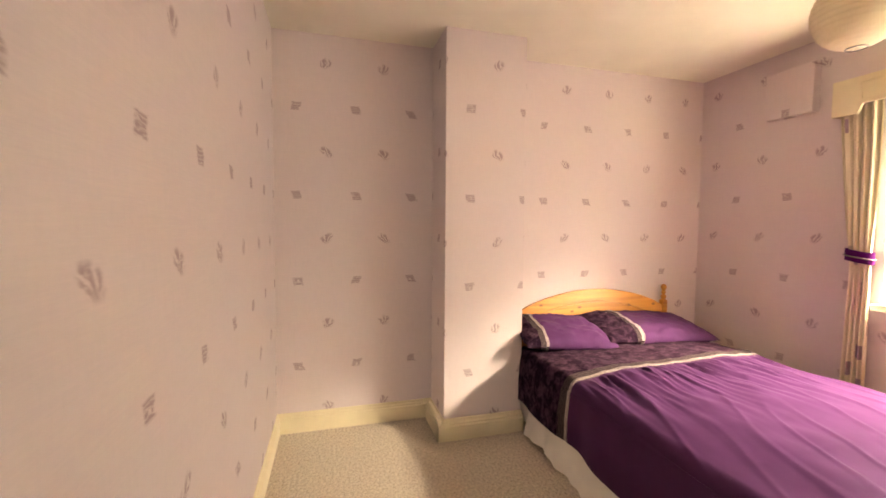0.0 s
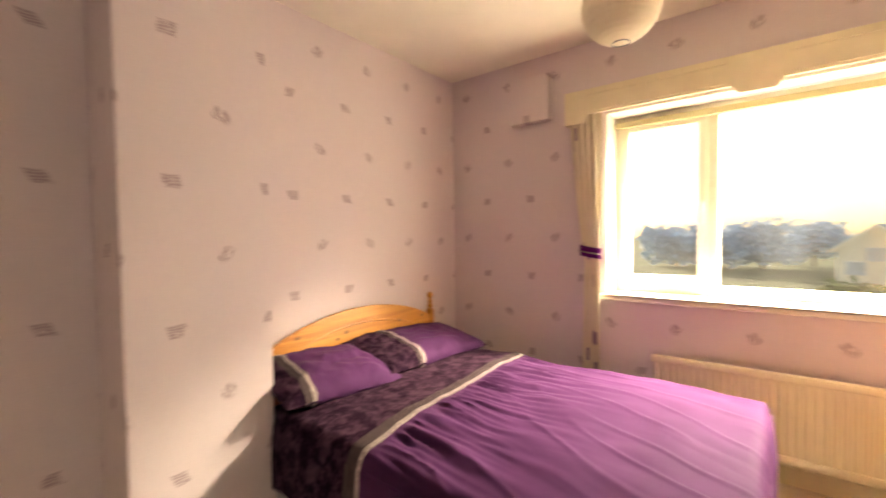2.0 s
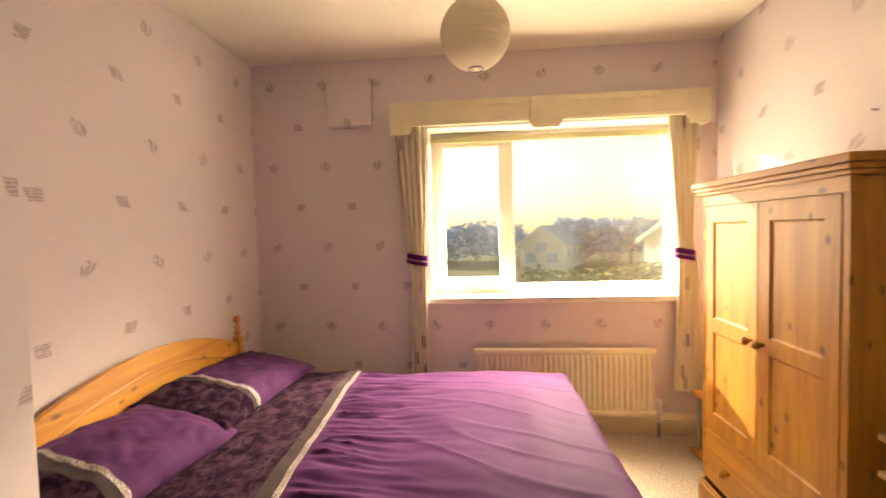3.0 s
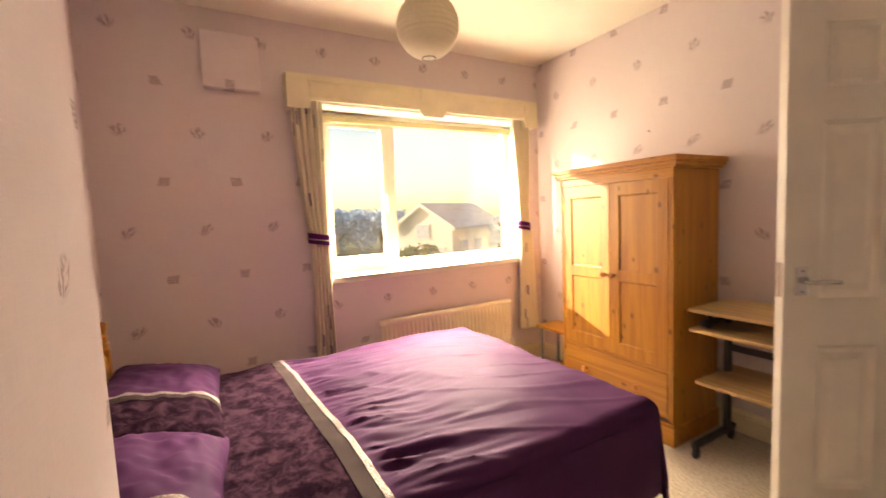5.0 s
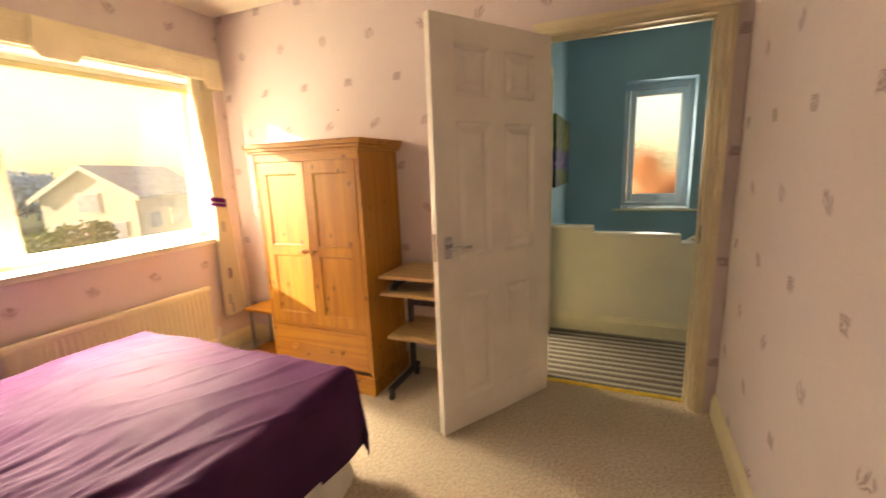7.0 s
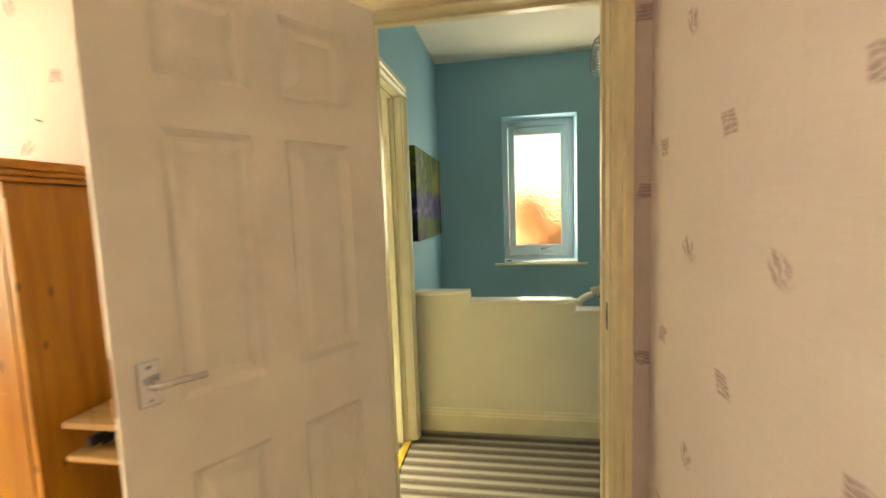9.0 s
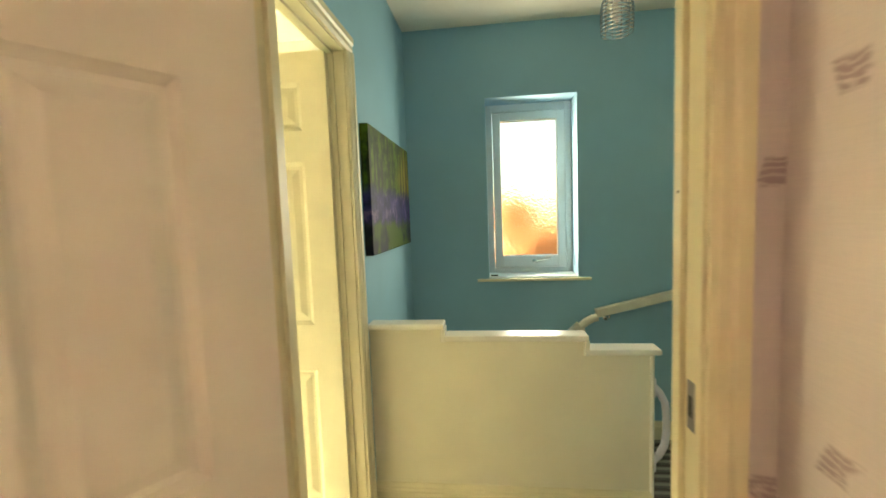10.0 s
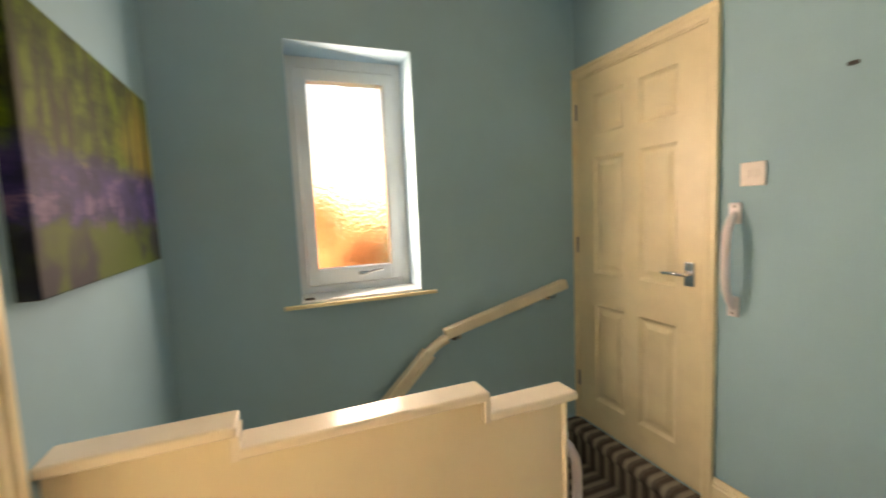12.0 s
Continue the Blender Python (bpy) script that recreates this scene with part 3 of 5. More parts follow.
fr = door_frame("door_frame_bedroom", "cream painted bedroom door lining with moulded architraves", D1 - D0, DH, SY - LY)
fr.matrix_world = pose(D0, SY, 0)
strike = part("strike_plate", box(-0.002, 0.0015, -0.044, -0.018, 0.915, 1.005, 0.0008), STEEL_GREY, fr, "worn steel strike plate")
# no hole is cut: a black slab stands for the shade inside
part("latch_hole_shade", box(0.0012, 0.0022, -0.039, -0.025, 0.940, 0.978), PLASTIC_BLACK, strike, "flat black inlay for the shade inside the latch hole")
part("bumper", lathe([(0.0028, 0), (0.0028, 0.001), (0.002, 0.0015)], 8, None, pose(0.011, -0.066, 1.342, 0, 90)), DARK_WOOD, fr, "small worn mark on the door stop", True)
six_panel("door_1", pose(1.029, 0.160, 0.008, 0, 0, 57.5), 0.755, 1.972, "off-white six-panel bedroom door standing wide open", 1, -1)
solid("threshold_strip", box(D0, D1, 0.03, 0.07, 0.0, 0.006, 0.002), BRASS, "yellow brass carpet strip under the bedroom door", "threshold strip", "structure")

# ---- bedroom window ----
win = thing("window_1", pose(3.62, 0, 0), "cream-white plastic bedroom window, one opening sash", "window", "", "structure")
part("frame", boxes((0, 0.06, W0, W0 + 0.05, WZ0, WZ1), (0, 0.06, W1 - 0.05, W1, WZ0, WZ1), (0, 0.06, W0 + 0.05, W1 - 0.05, WZ0, WZ0 + 0.075), (0, 0.06, W0 + 0.05, W1 - 0.05, 1.95, WZ1),
                    (0, 0.06, 1.37, 1.43, WZ0 + 0.075, 1.95), bevel=0.004), UPVC, win)
sash = part("sash", boxes((-0.014, 0.045, 1.43, 1.475, 0.945, 1.95), (-0.014, 0.045, 1.85, 1.89, 0.945, 1.95), (-0.014, 0.045, 1.475, 1.85, 0.945, 0.995), (-0.014, 0.045, 1.475, 1.85, 1.90, 1.95), bevel=0.005), UPVC, win)
p = part("pane", box(0.02, 0.026, 1.47, 1.855, 0.99, 1.905), GLASS, win)
p.visible_shadow = False
p = part("pane", box(0.03, 0.036, W0 + 0.045, 1.375, 0.94, 1.955), GLASS, win)
p.visible_shadow = False
hd = part("handle", box(-0.03, -0.014, 1.44, 1.462, 1.38, 1.44, 0.004), PLASTIC_WHITE, win, "white window handle")
part("lever", box(-0.045, -0.028, 1.443, 1.459, 1.30, 1.43, 0.005), PLASTIC_WHITE, hd)
part("head_rail", box(-0.055, -0.016, W0 + 0.01, W1 - 0.01, 1.925, 1.962, 0.006), OLIVE, win, "olive-beige blind rail under the window head")
part("sill", box(-0.235, 0, W0 + 0.001, W1 - 0.001, WZ0 - 0.003, WZ0 + 0.017, 0.006), UPVC, win)
part("sill_nosing", box(-0.235, -0.203, W0 - 0.03, W1 + 0.03, WZ0 - 0.022, WZ0 + 0.0165, 0.007), UPVC, win)
part("reveal", boxes((-0.199, 0, W0 + 0.0005, W0 + 0.006, WZ0 + 0.018, WZ1 - 0.001), (-0.199, 0, W1 - 0.006, W1 - 0.0005, WZ0 + 0.018, WZ1 - 0.001), (-0.199, -0.056, W0 + 0.007, W1 - 0.007, WZ1 - 0.006, WZ1 - 0.0005)), UPVC, win)

# ---- pelmet and curtains ----
pel = thing("pelmet", pose(3.31, 1.195, 0), "cream painted shaped wooden pelmet over the window", "pelmet")
half = 0.965
outline = [(-half, 1.935), (-half + 0.12, 1.935), (-half + 0.145, 1.985), (half - 0.145, 1.985), (half - 0.12, 1.935), (half, 1.935), (half, 2.135), (-half, 2.135)]
part("board", prism(outline, "x", 0, 0.018, 0.003), CREAM, pel)
for s in (-1, 1):
    part("return", box(0.018, 0.108, min(s * half, s * (half - 0.018)), max(s * half, s * (half - 0.018)), 1.937, 2.133), CREAM, pel)
    a, b = (s * 0.12, s * (half - 0.125))
    rails = boxes((-0.006, 0.001, min(a, b), max(a, b), 2.098, 2.106), (-0.006, 0.001, min(a, b), max(a, b), 2.0, 2.008))
    part("moulding", rails, CREAM, pel)
    part("moulding", prism([(s * (half - 0.125), 2.106), (s * (half - 0.133), 2.106), (s * (half - 0.148), 1.99), (s * (half - 0.140), 1.99)], "x", -0.006, 0.001), CREAM, pel)
part("lid", box(0.018, 0.108, -half + 0.018, half - 0.018, 2.115, 2.133), CREAM, pel)
part("keystone", prism([(-0.075, 1.94), (0.075, 1.94), (0.105, 1.975), (0.085, 2.131), (-0.085, 2.131), (-0.105, 1.975)], "x", -0.014, 0.001, 0.003), CREAM, pel)
part("track", box(0.05, 0.07, -half + 0.03, half - 0.03, 2.07, 2.09), PLASTIC_WHITE, pel, "white plastic curtain track")


def curtain(y_in, y_out, label, low, flare, pinch, hold):
    """One tied-back curtain between its inner and outer edge; y grows from in to out."""
    c = thing("curtain", pose(3.365, 0, 0), label, "curtain", "curtains at the window")
    rnd = random.Random(round(y_in * 100))
    ph = [rnd.uniform(0, 6.28) for _ in range(4)]
    tie = 1.145

    def place(u, v):
        z = 2.07 + (low - 2.07) * v
        near = min(1.0, (2.07 - z) / (2.07 - tie)) ** 1.4 if z > tie else 1.0 - 0.35 * ((tie - z) / (tie - low)) ** 0.8
        below = 1 / (1 + math.exp((z - tie) / 0.05))
        a, b = y_in, y_out
        out = y_out + (y_out - y_in) * flare * below
        mid = y_in + (y_out - y_in) * hold
        wid = (1 - pinch * near) * (1.0 - 0.08 * below)
        y = mid + ((a + (out - a) * u) - mid) * wid
        fold = math.sin(u * 29 + ph[0] + 0.5 * math.sin(v * 5 + ph[1])) + 0.35 * math.sin(u * 61 + ph[2] + v * 2)
        amp = 0.021 * (1 - 0.35 * near) * (0.8 + 0.4 * v)
        return (amp * fold - 0.008 * math.sin(v * 7 + ph[3]) * (1 - near), y, z)
    part("drape", sheet(96, 70, place, 0.003, (abs(y_out - y_in) * 3.2, 2.07 - low)), CURTAIN, c, "", True)
    span = y_out - y_in
    mid = y_in + span * (hold + (0.5 - hold) * (1 - pinch))
    reach = abs(span) * 0.5 * (1 - pinch) + 0.012
    ring = [(0.036 * math.cos(a), mid + reach * math.sin(a), tie + 0.012 * math.sin(a)) for a in [2 * math.pi * i / 24 for i in range(25)]]
    bm = bmesh.new()
    rows = [[bm.verts.new((p[0], p[1], p[2] + h)) for p in ring] for h in (-0.032, -0.012, 0.012, 0.034)]
    for i, r in enumerate(rows):
        for v in r:
            k = 1.0 + (0.10 if i in (1, 2) else 0.0)
            v.co.x *= k
    for r0, r1 in zip(rows, rows[1:]):
        for i in range(24):
            bm.faces.new((r0[i], r0[i + 1], r1[i + 1], r1[i]))
    bmesh.ops.solidify(bm, geom=bm.faces[:], thickness=0.006)
    part("tieback", bm, SATIN_TIE, c, "purple satin tieback with a pale band", True)
    ring2 = [(p[0] * 1.16, mid + (p[1] - mid) * 1.07, p[2] - 0.003) for p in ring]
    part("tieback_band", tube(ring2, 0.004, 6), TRIM, c, "", True)
    return c


curtain(1.945, 2.145, "cream printed curtain held by a purple tieback, beside the bed", 0.29, -0.1, 0.45, 0.2)
curtain(0.455, 0.265, "cream printed curtain held by a purple tieback, beside the wardrobe", 0.29, 0.55, 0.5, 0.55)

# ---- radiator ----
rad = thing("radiator", pose(3.33, 0, 0), "cream enamel single-panel radiator under the window", "radiator")


def rad_face(u, v):
    y = 0.56 + (1.65 - 0.56) * u
    z = 0.175 + (0.53 - 0.175) * v
    edge = min(1.0, min(v, 1 - v) * 14)
    return (-0.010 * edge * max(0.0, math.cos((y - 0.56) * 2 * math.pi / 0.0333)) ** 0.6 if edge else 0, y, z)


part("panel", sheet(260, 10, rad_face, 0.004), RADIATOR, rad, "", True)
part("core", box(0.004, 0.03, 0.57, 1.64, 0.16, 0.54), RADIATOR, rad)
part("top_rail", box(-0.014, 0.034, 0.545, 1.665, 0.53, 0.568, 0.012), RADIATOR, rad)
part("bottom_rail", box(-0.014, 0.034, 0.545, 1.665, 0.138, 0.176, 0.012), RADIATOR, rad)
for y in (0.8, 1.4):
    part("bracket", box(0.03, 0.09, y, y + 0.03, 0.2, 0.5), RADIATOR, rad)
valve = part("valve", lathe([(0.011, 0.10), (0.014, 0.11), (0.014, 0.15), (0.019, 0.155), (0.021, 0.17), (0.020, 0.225), (0.014, 0.24)], 14, None, pose(0.01, 0.525, 0)), PLASTIC_WHITE, rad, "white radiator valve", True)
part("pipe", tube([(0.01, 0.525, 0.0), (0.01, 0.525, 0.12)], 0.008), STEEL_GREY, rad, "painted copper pipe", True)
part("tail", tube([(0.01, 0.525, 0.15), (0.01, 0.55, 0.155)], 0.009), CHROME, rad, "", True)

# wallpapered vent cover high on the window wall
vc = thing("vent_cover", pose(EX, 2.436, 2.17), "square wallpapered vent cover fixed to the wall", "vent cover")
part("cover", box(-0.06, 0, -0.145, 0.145, -0.15, 0.15, 0.004), PAPER_E, vc)

# ---- paper lantern ----
pl = thing("pendant_lamp", pose(2.55, 1.62, 0), "round ribbed rice-paper lantern hanging from the ceiling", "pendant lamp")
R = 0.152
prof = []
for i in range(0, 97):
    a = -1.52 + 2.88 * i / 96
    rib = 1 - 0.018 * abs(math.sin(i * math.pi / 5.0))
    prof.append((R * math.cos(a) * rib, 2.172 + R * 1.0 * math.sin(a) * 0.985))
bm = bmesh.new()
seg = 40
rows = [[bm.verts.new((r * math.cos(2 * math.pi * k / seg), r * math.sin(2 * math.pi * k / seg), z)) for k in range(seg)] for r, z in prof]
for a, b in zip(rows, rows[1:]):
    for k in range(seg):
        bm.faces.new((a[k], a[(k + 1) % seg], b[(k + 1) % seg], b[k]))
part("shade", bm, PAPER_LAMP, pl, "cream ribbed paper shade", True)
part("rim", tube([(0.033 * math.cos(a), 0.033 * math.sin(a), 2.0235) for a in [2 * math.pi * i / 20 for i in range(21)]], 0.0025, 6), STEEL_GREY, pl, "thin wire rim", True)
part("bulb", lathe([(0.004, 2.11), (0.02, 2.12), (0.03, 2.145), (0.028, 2.17), (0.014, 2.20), (0.013, 2.23)], 16), PLASTIC_WHITE, pl, "", True)
part("flex", tube([(0, 0, 2.23), (0, 0, TOP - 0.02)], 0.004, 8), PLASTIC_WHITE, pl, "white flex")
part("ceiling_rose", lathe([(0.045, TOP - 0.022), (0.05, TOP - 0.012), (0.05, TOP)], 24), PLASTIC_WHITE, pl, "", True)

# ---- bed ----
BX0, BX1, BYF, BYH, BZ = 1.70, 3.08, 1.16, 3.00, 0.515
bed = thing("bed", pose(0, 0, 0), "double divan bed with a pine headboard and white valance", "bed")
part("divan_base", box(1.725, 3.06, 1.20, 2.99, 0.03, 0.28, 0.012), SHEET, bed)
part("mattress", box(1.715, 3.065, 1.19, 2.995, 0.28, 0.47, 0.05, None, 4), SHEET, bed)
for x in (1.80, 2.98):
    for y in (1.28, 2.9):
        part("castor", lathe([(0.02, 0), (0.025, 0.01), (0.02, 0.03)], 12, None, pose(x, y, 0)), PLASTIC_BLACK, bed)


def skirt(u, v):
    """The valance sheet that hangs round the divan: along the open side, then across the foot."""
    side, foot = 1.50, 1.30
    s = u * (side + foot)
    rip = 0.010 * math.sin(s * 23) + 0.007 * math.sin(s * 51 + 1)
    k = v * v
    z = 0.33 - v * (0.315 - 0.010 * math.sin(s * 9))
    if s < side - 0.06:
        return (1.715 - 0.045 * k - rip * k, 2.70 - s, z)
    if s > side + 0.06:
        return (1.72 + (s - side), 1.195 - 0.03 * k - rip * k, z)
    a = (s - side + 0.06) / 0.12 * math.pi / 2
    r = 0.06
    return (1.715 + r - (r + 0.04 * k) * math.cos(a), 1.255 - 0.0 - (r + 0.03 * k) * math.sin(a), z)


part("valance", sheet(220, 10, skirt, 0.003), SHEET, bed, "white cotton valance sheet", True)

# headboard
hb = part("headboard", prism([(1.787, 0.42), (3.018, 0.42), (3.018, 0.70)] + [(3.018 - 1.23 * i / 40, 0.69 + 0.152 * math.sin(math.pi * i / 40) ** 0.72) for i in range(1, 40)] + [(1.787, 0.70)], "y", 3.045, 3.072, 0.006), PINE_BED, bed, "amber varnished pine headboard with a curved top", True)
groove = [(1.80 + 1.18 * i / 40, 3.0445, 0.605 + 0.145 * max(0.0, math.sin(math.pi * i / 40)) ** 0.8) for i in range(41)]
part("bead", tube(groove, 0.006, 8), PINE_BED, hb, "", True)
for x in (1.765, 3.04):
    part("headboard_post", box(x - 0.021, x + 0.021, 3.04, 3.082, 0.05, 0.735, 0.004), PINE_BED, bed, "square pine post")
    fin = [(0.019, 0.735), (0.014, 0.742), (0.020, 0.752), (0.021, 0.765), (0.013, 0.775), (0.012, 0.782), (0.018, 0.788), (0.018, 0.796), (0.012, 0.802), (0.013, 0.812), (0.021, 0.826), (0.022, 0.838), (0.016, 0.852), (0.004, 0.858)]
    part("finial", lathe(fin, 16, None, pose(x, 3.061, 0)), PINE_BED, bed, "turned pine finial", True)


def over(d, r=0.055):
    """How far a cloth has gone out and down once d past an edge with a rounded shoulder."""
    if d <= 0:
        return d, 0.0
    if d < r * math.pi / 2:
        return r * math.sin(d / r), -r * (1 - math.cos(d / r))
    return r, -r - (d - r * math.pi / 2)


def duvet_at(s, t, lift=0.0):
    """Cloth over the bed: s from the open side's edge towards the far side, t from the foot's edge towards the head (metres)."""
    w, l = BX1 - BX0 - 0.08, BYH - BYF
    ox, zx = over(-s) if s < w / 2 else over(s - w)
    oy, zy = over(-t)
    x = (BX0 + 0.04 - ox if s < 0 else BX0 + 0.04 + s) if s < w / 2 else (BX0 + 0.04 + w + ox if s > w else BX0 + 0.04 + s)
    y = BYF + 0.03 - oy if t < 0 else BYF + 0.03 + t
    z = BZ + min(zx, zy) + 0.18 * max(zx, zy) + lift
    puff = max(0.0, 1 - abs((s - w / 2) / (w / 2)) ** 3) * max(0.0, min(1.0, (t + 0.02) / 0.25))
    z += 0.022 * puff
    t_seam = t + 0.085 * max(0.0, min(1.0, 1 - s / w)) * max(0.0, min(1.0, t / 1.1))
    warp = 0.10 * noise.noise((s * 1.7, t * 1.1, 3.1))
    gather = math.exp(-((1.16 - t_seam) / 0.42) ** 2) * max(0.0, min(1.0, (1.128 - t_seam) / 0.07))
    ridge = noise.noise(((s + warp + 0.12 * (1.16 - t) * (0.5 - s)) * 15.5, t * 1.7, 7.7))
    big = noise.noise((s * 2.6 + 4.0, t * 1.2, 2.2))
    fine = noise.noise(((s + 0.6 * warp + 0.16 * (1.16 - t) * (0.5 - s)) * 33.0, t * 2.6, 4.4))
    pull = math.exp(-((1.16 - t_seam) / 0.34) ** 2) * max(0.0, min(1.0, (1.128 - t_seam) / 0.05))
    z += (0.010 * pull * (1 - abs(fine) * 2.4)) if zx > -0.06 and zy > -0.06 else 0.0
    fold = 0.022 * gather * (0.6 + max(0.0, big) * 1.2) * (abs(ridge) * 2 - 0.4)
    broad = 0.014 * noise.noise((s * 3.1 + 0.8 * t, t * 3.6 - 0.6 * s, 1.3)) + 0.006 * noise.noise((s * 9, t * 7, 5.5))
    sweep = 0.010 * max(0.0, 0.42 - abs(noise.noise((s * 6.5 - t * 2.5 + 2, s * 1.2 + t * 1.5, 9.0))) * 2.2)
    if zx < -0.06 or zy < -0.06:
        deep = min(1.0, -min(zx, zy) / 0.2)
        along = t if zx < zy else s
        wave = 0.014 * math.sin(along * 11 + 2 * noise.noise((along * 2, 0, 0))) * deep + 0.02 * deep * noise.noise((along * 4, 2, 8))
        if zx < zy:
            x -= (wave + 0.022 * deep) if s < w / 2 else -wave
        else:
            y -= wave + 0.015 * deep
    else:
        z += fold + broad + sweep
    return Vector((x, y, z))


duvet = thing("duvet", pose(0, 0, 0), "purple satin duvet with an aubergine velvet band, spread over the bed", "duvet")
SW = BX1 - BX0 - 0.08
S0, S1 = -0.385, SW + 0.33
SEAM = 1.135


def cloth(t0, t1, nu, nv, lift=0.0):
    def place(u, v):
        s = S0 + (S1 - S0) * u
        t = t0 + (t1 - t0) * v
        low = 0.03 * noise.noise((t * 2.3, 1, 1))
        if s < 0:
            s *= 1 + low * 2 - 0.10 * max(0.0, min(1.0, (t - 0.2) / 1.4)) + (0.06 if t < 0.25 else 0)
        # the seam runs askew: nearer the foot on the open side
        skew = t / SEAM if t < SEAM else (1.66 - t) / (1.66 - SEAM)
        t -= 0.085 * max(0.0, min(1.0, 1 - s / SW)) * max(0.0, skew)
        return duvet_at(s, t, lift)
    return sheet(nu, nv, place, 0.006)


part("satin_panel", cloth(-0.36, SEAM, 270, 150), SATIN, duvet, "purple satin, gathered at the seam", True)
part("velvet_panel", cloth(SEAM + 0.055, 1.66, 170, 60), VELVET, duvet, "dark aubergine crushed velvet", True)
part("sequin_band", cloth(SEAM - 0.004, SEAM + 0.015, 170, 4, 0.005), TRIM, duvet, "silver sequinned edging", True)
part("ribbed_band", cloth(SEAM + 0.014, SEAM + 0.062, 170, 6, 0.003), RIBBON, duvet, "taupe ribbed ribbon", True)


def pillow(m, w, d, h, split, label):
    """A case with a velvet end, a trim and a satin body; split gives the trim's two places across, 0..1."""
    p = thing("pillow", m, label, "pillow", "pillows at the headboard")
    rnd = random.Random(int(w * 1000))
    off = rnd.uniform(0, 50)

    def surf(a, b, top):
        ea, eb = 1 - abs(a) ** 3.2, 1 - abs(b) ** 3.2
        thick = h * 0.5 * (max(ea, 0) * max(eb, 0)) ** 0.55
        pinch = 0.05 * (a * a) * (b * b)
        wr = 0.014 * noise.noise((a * 3 + off, b * 3, 2)) + 0.008 * noise.noise((a * 8 + off, b * 6, 4))
        edge = min(1.0, max(ea, 0) * 4) * min(1.0, max(eb, 0) * 4)
        return (a * w / 2 * (1 - 0.07 * (1 - b * b) * 0 - 0.05 * (1 - abs(b)) * abs(a) ** 4), b * d / 2 * (1 - 0.06 * (1 - abs(a)) * abs(b) ** 4), (thick + wr * edge) * (1 if top else -0.8) + 0.02 * pinch)

    def piece(a0, a1, nu, grow=0.0):
        bm = None
        for top in (True, False):
            tmp = sheet(nu, 36, lambda u, v: Vector(surf(-1 + 2 * (a0 + (a1 - a0) * u), -1 + 2 * v, top)) + Vector((0, 0, grow if top else -grow)))
            bm = merge(bm, tmp)
        bmesh.ops.remove_doubles(bm, verts=bm.verts[:], dist=0.0005)
        return bm
    part("velvet_end", piece(0, split[0], 16), VELVET, p, "aubergine velvet end", True)
    cut = split[1] - 0.025
    part("ribbed_band", piece(split[0] - 0.004, cut, 6, 0.003), RIBBON, p, "taupe ribbed ribbon", True)
    part("sequin_band", piece(cut, split[1] + 0.004, 6, 0.005), TRIM, p, "silver sequinned edging", True)
    part("satin_body", piece(split[1], 1, 36), SATIN, p, "", True)
    return p


pillow(pose(2.67, 2.83, 0.590, 12, 3, 0), 0.90, 0.43, 0.15, (0.24, 0.295), "purple satin pillow with velvet end, lying partly under its neighbour")
pillow(pose(1.985, 2.83, 0.600, 13, 4, -3), 0.64, 0.43, 0.15, (0.14, 0.215), "purple satin pillow with velvet end, beside the chimney breast")

# ---- wardrobe ----
wd = thing("wardrobe", pose(0, 0, 0), "knotty pine two-door wardrobe with a bottom drawer", "wardrobe")
A0, A1, AY, AF = 1.965, 2.725, 0.165, 0.585
for x0 in (A0, A1 - 0.02):
    part("side_panel", box(x0, x0 + 0.02, AY, AF, 0.0, 1.45, 0.0015), PINE_V, wd)
for z0 in (0.125, 0.385, 1.43):
    part("shelf", box(A0 + 0.0205, A1 - 0.0205, AY + 0.011, AF - 0.02, z0, z0 + 0.02), PINE_H, wd)
part("back_panel", box(A0 + 0.0205, A1 - 0.0205, AY, AY + 0.01, 0.125, 1.45), PINE_V, wd)
for x0 in (A0 + 0.0205, A1 - 0.027):
    part("face_strip", box(x0, x0 + 0.0065, AF - 0.019, AF - 0.001, 0.145, 1.405), PINE_V, wd)
part("mid_rail", box(A0 + 0.028, A1 - 0.028, AF - 0.019, AF - 0.002, 0.382, 0.406), PINE_H, wd)
part("frieze", box(A0 - 0.002, A1 + 0.002, AF - 0.018, AF + 0.004, 1.405, 1.455, 0.002), PINE_H, wd)
cor = box(A0 - 0.02, A1 + 0.02, AY - 0.01, AF + 0.02, 1.4525, 1.467, 0.004)
cor = box(A0 - 0.03, A1 + 0.03, AY - 0.015, AF + 0.03, 1.4675, 1.485, 0.006, cor)
cor = box(A0 - 0.038, A1 + 0.038, AY - 0.02, AF + 0.038, 1.4855, 1.513, 0.006, cor)
part("cornice", cor, PINE_H, wd)
pli = prism([(A0 - 0.014, 0), (A0 + 0.10, 0), (A0 + 0.15, 0.035), (A1 - 0.15, 0.035), (A1 - 0.10, 0), (A1 + 0.014, 0), (A1 + 0.014, 0.105), (A0 - 0.014, 0.105)], "y", AF - 0.006, AF + 0.014, 0.003)
pli = box(A0 - 0.014, A0 - 0.0005, AY, AF - 0.006, 0, 0.105, 0.003, pli)
pli = box(A1 + 0.0005, A1 + 0.014, AY, AF - 0.006, 0, 0.105, 0.003, pli)
pli = box(A0 - 0.008, A1 + 0.008, AF - 0.004, AF + 0.008, 0.105, 0.122, 0.004, pli)
part("plinth", pli, PINE_H, wd)


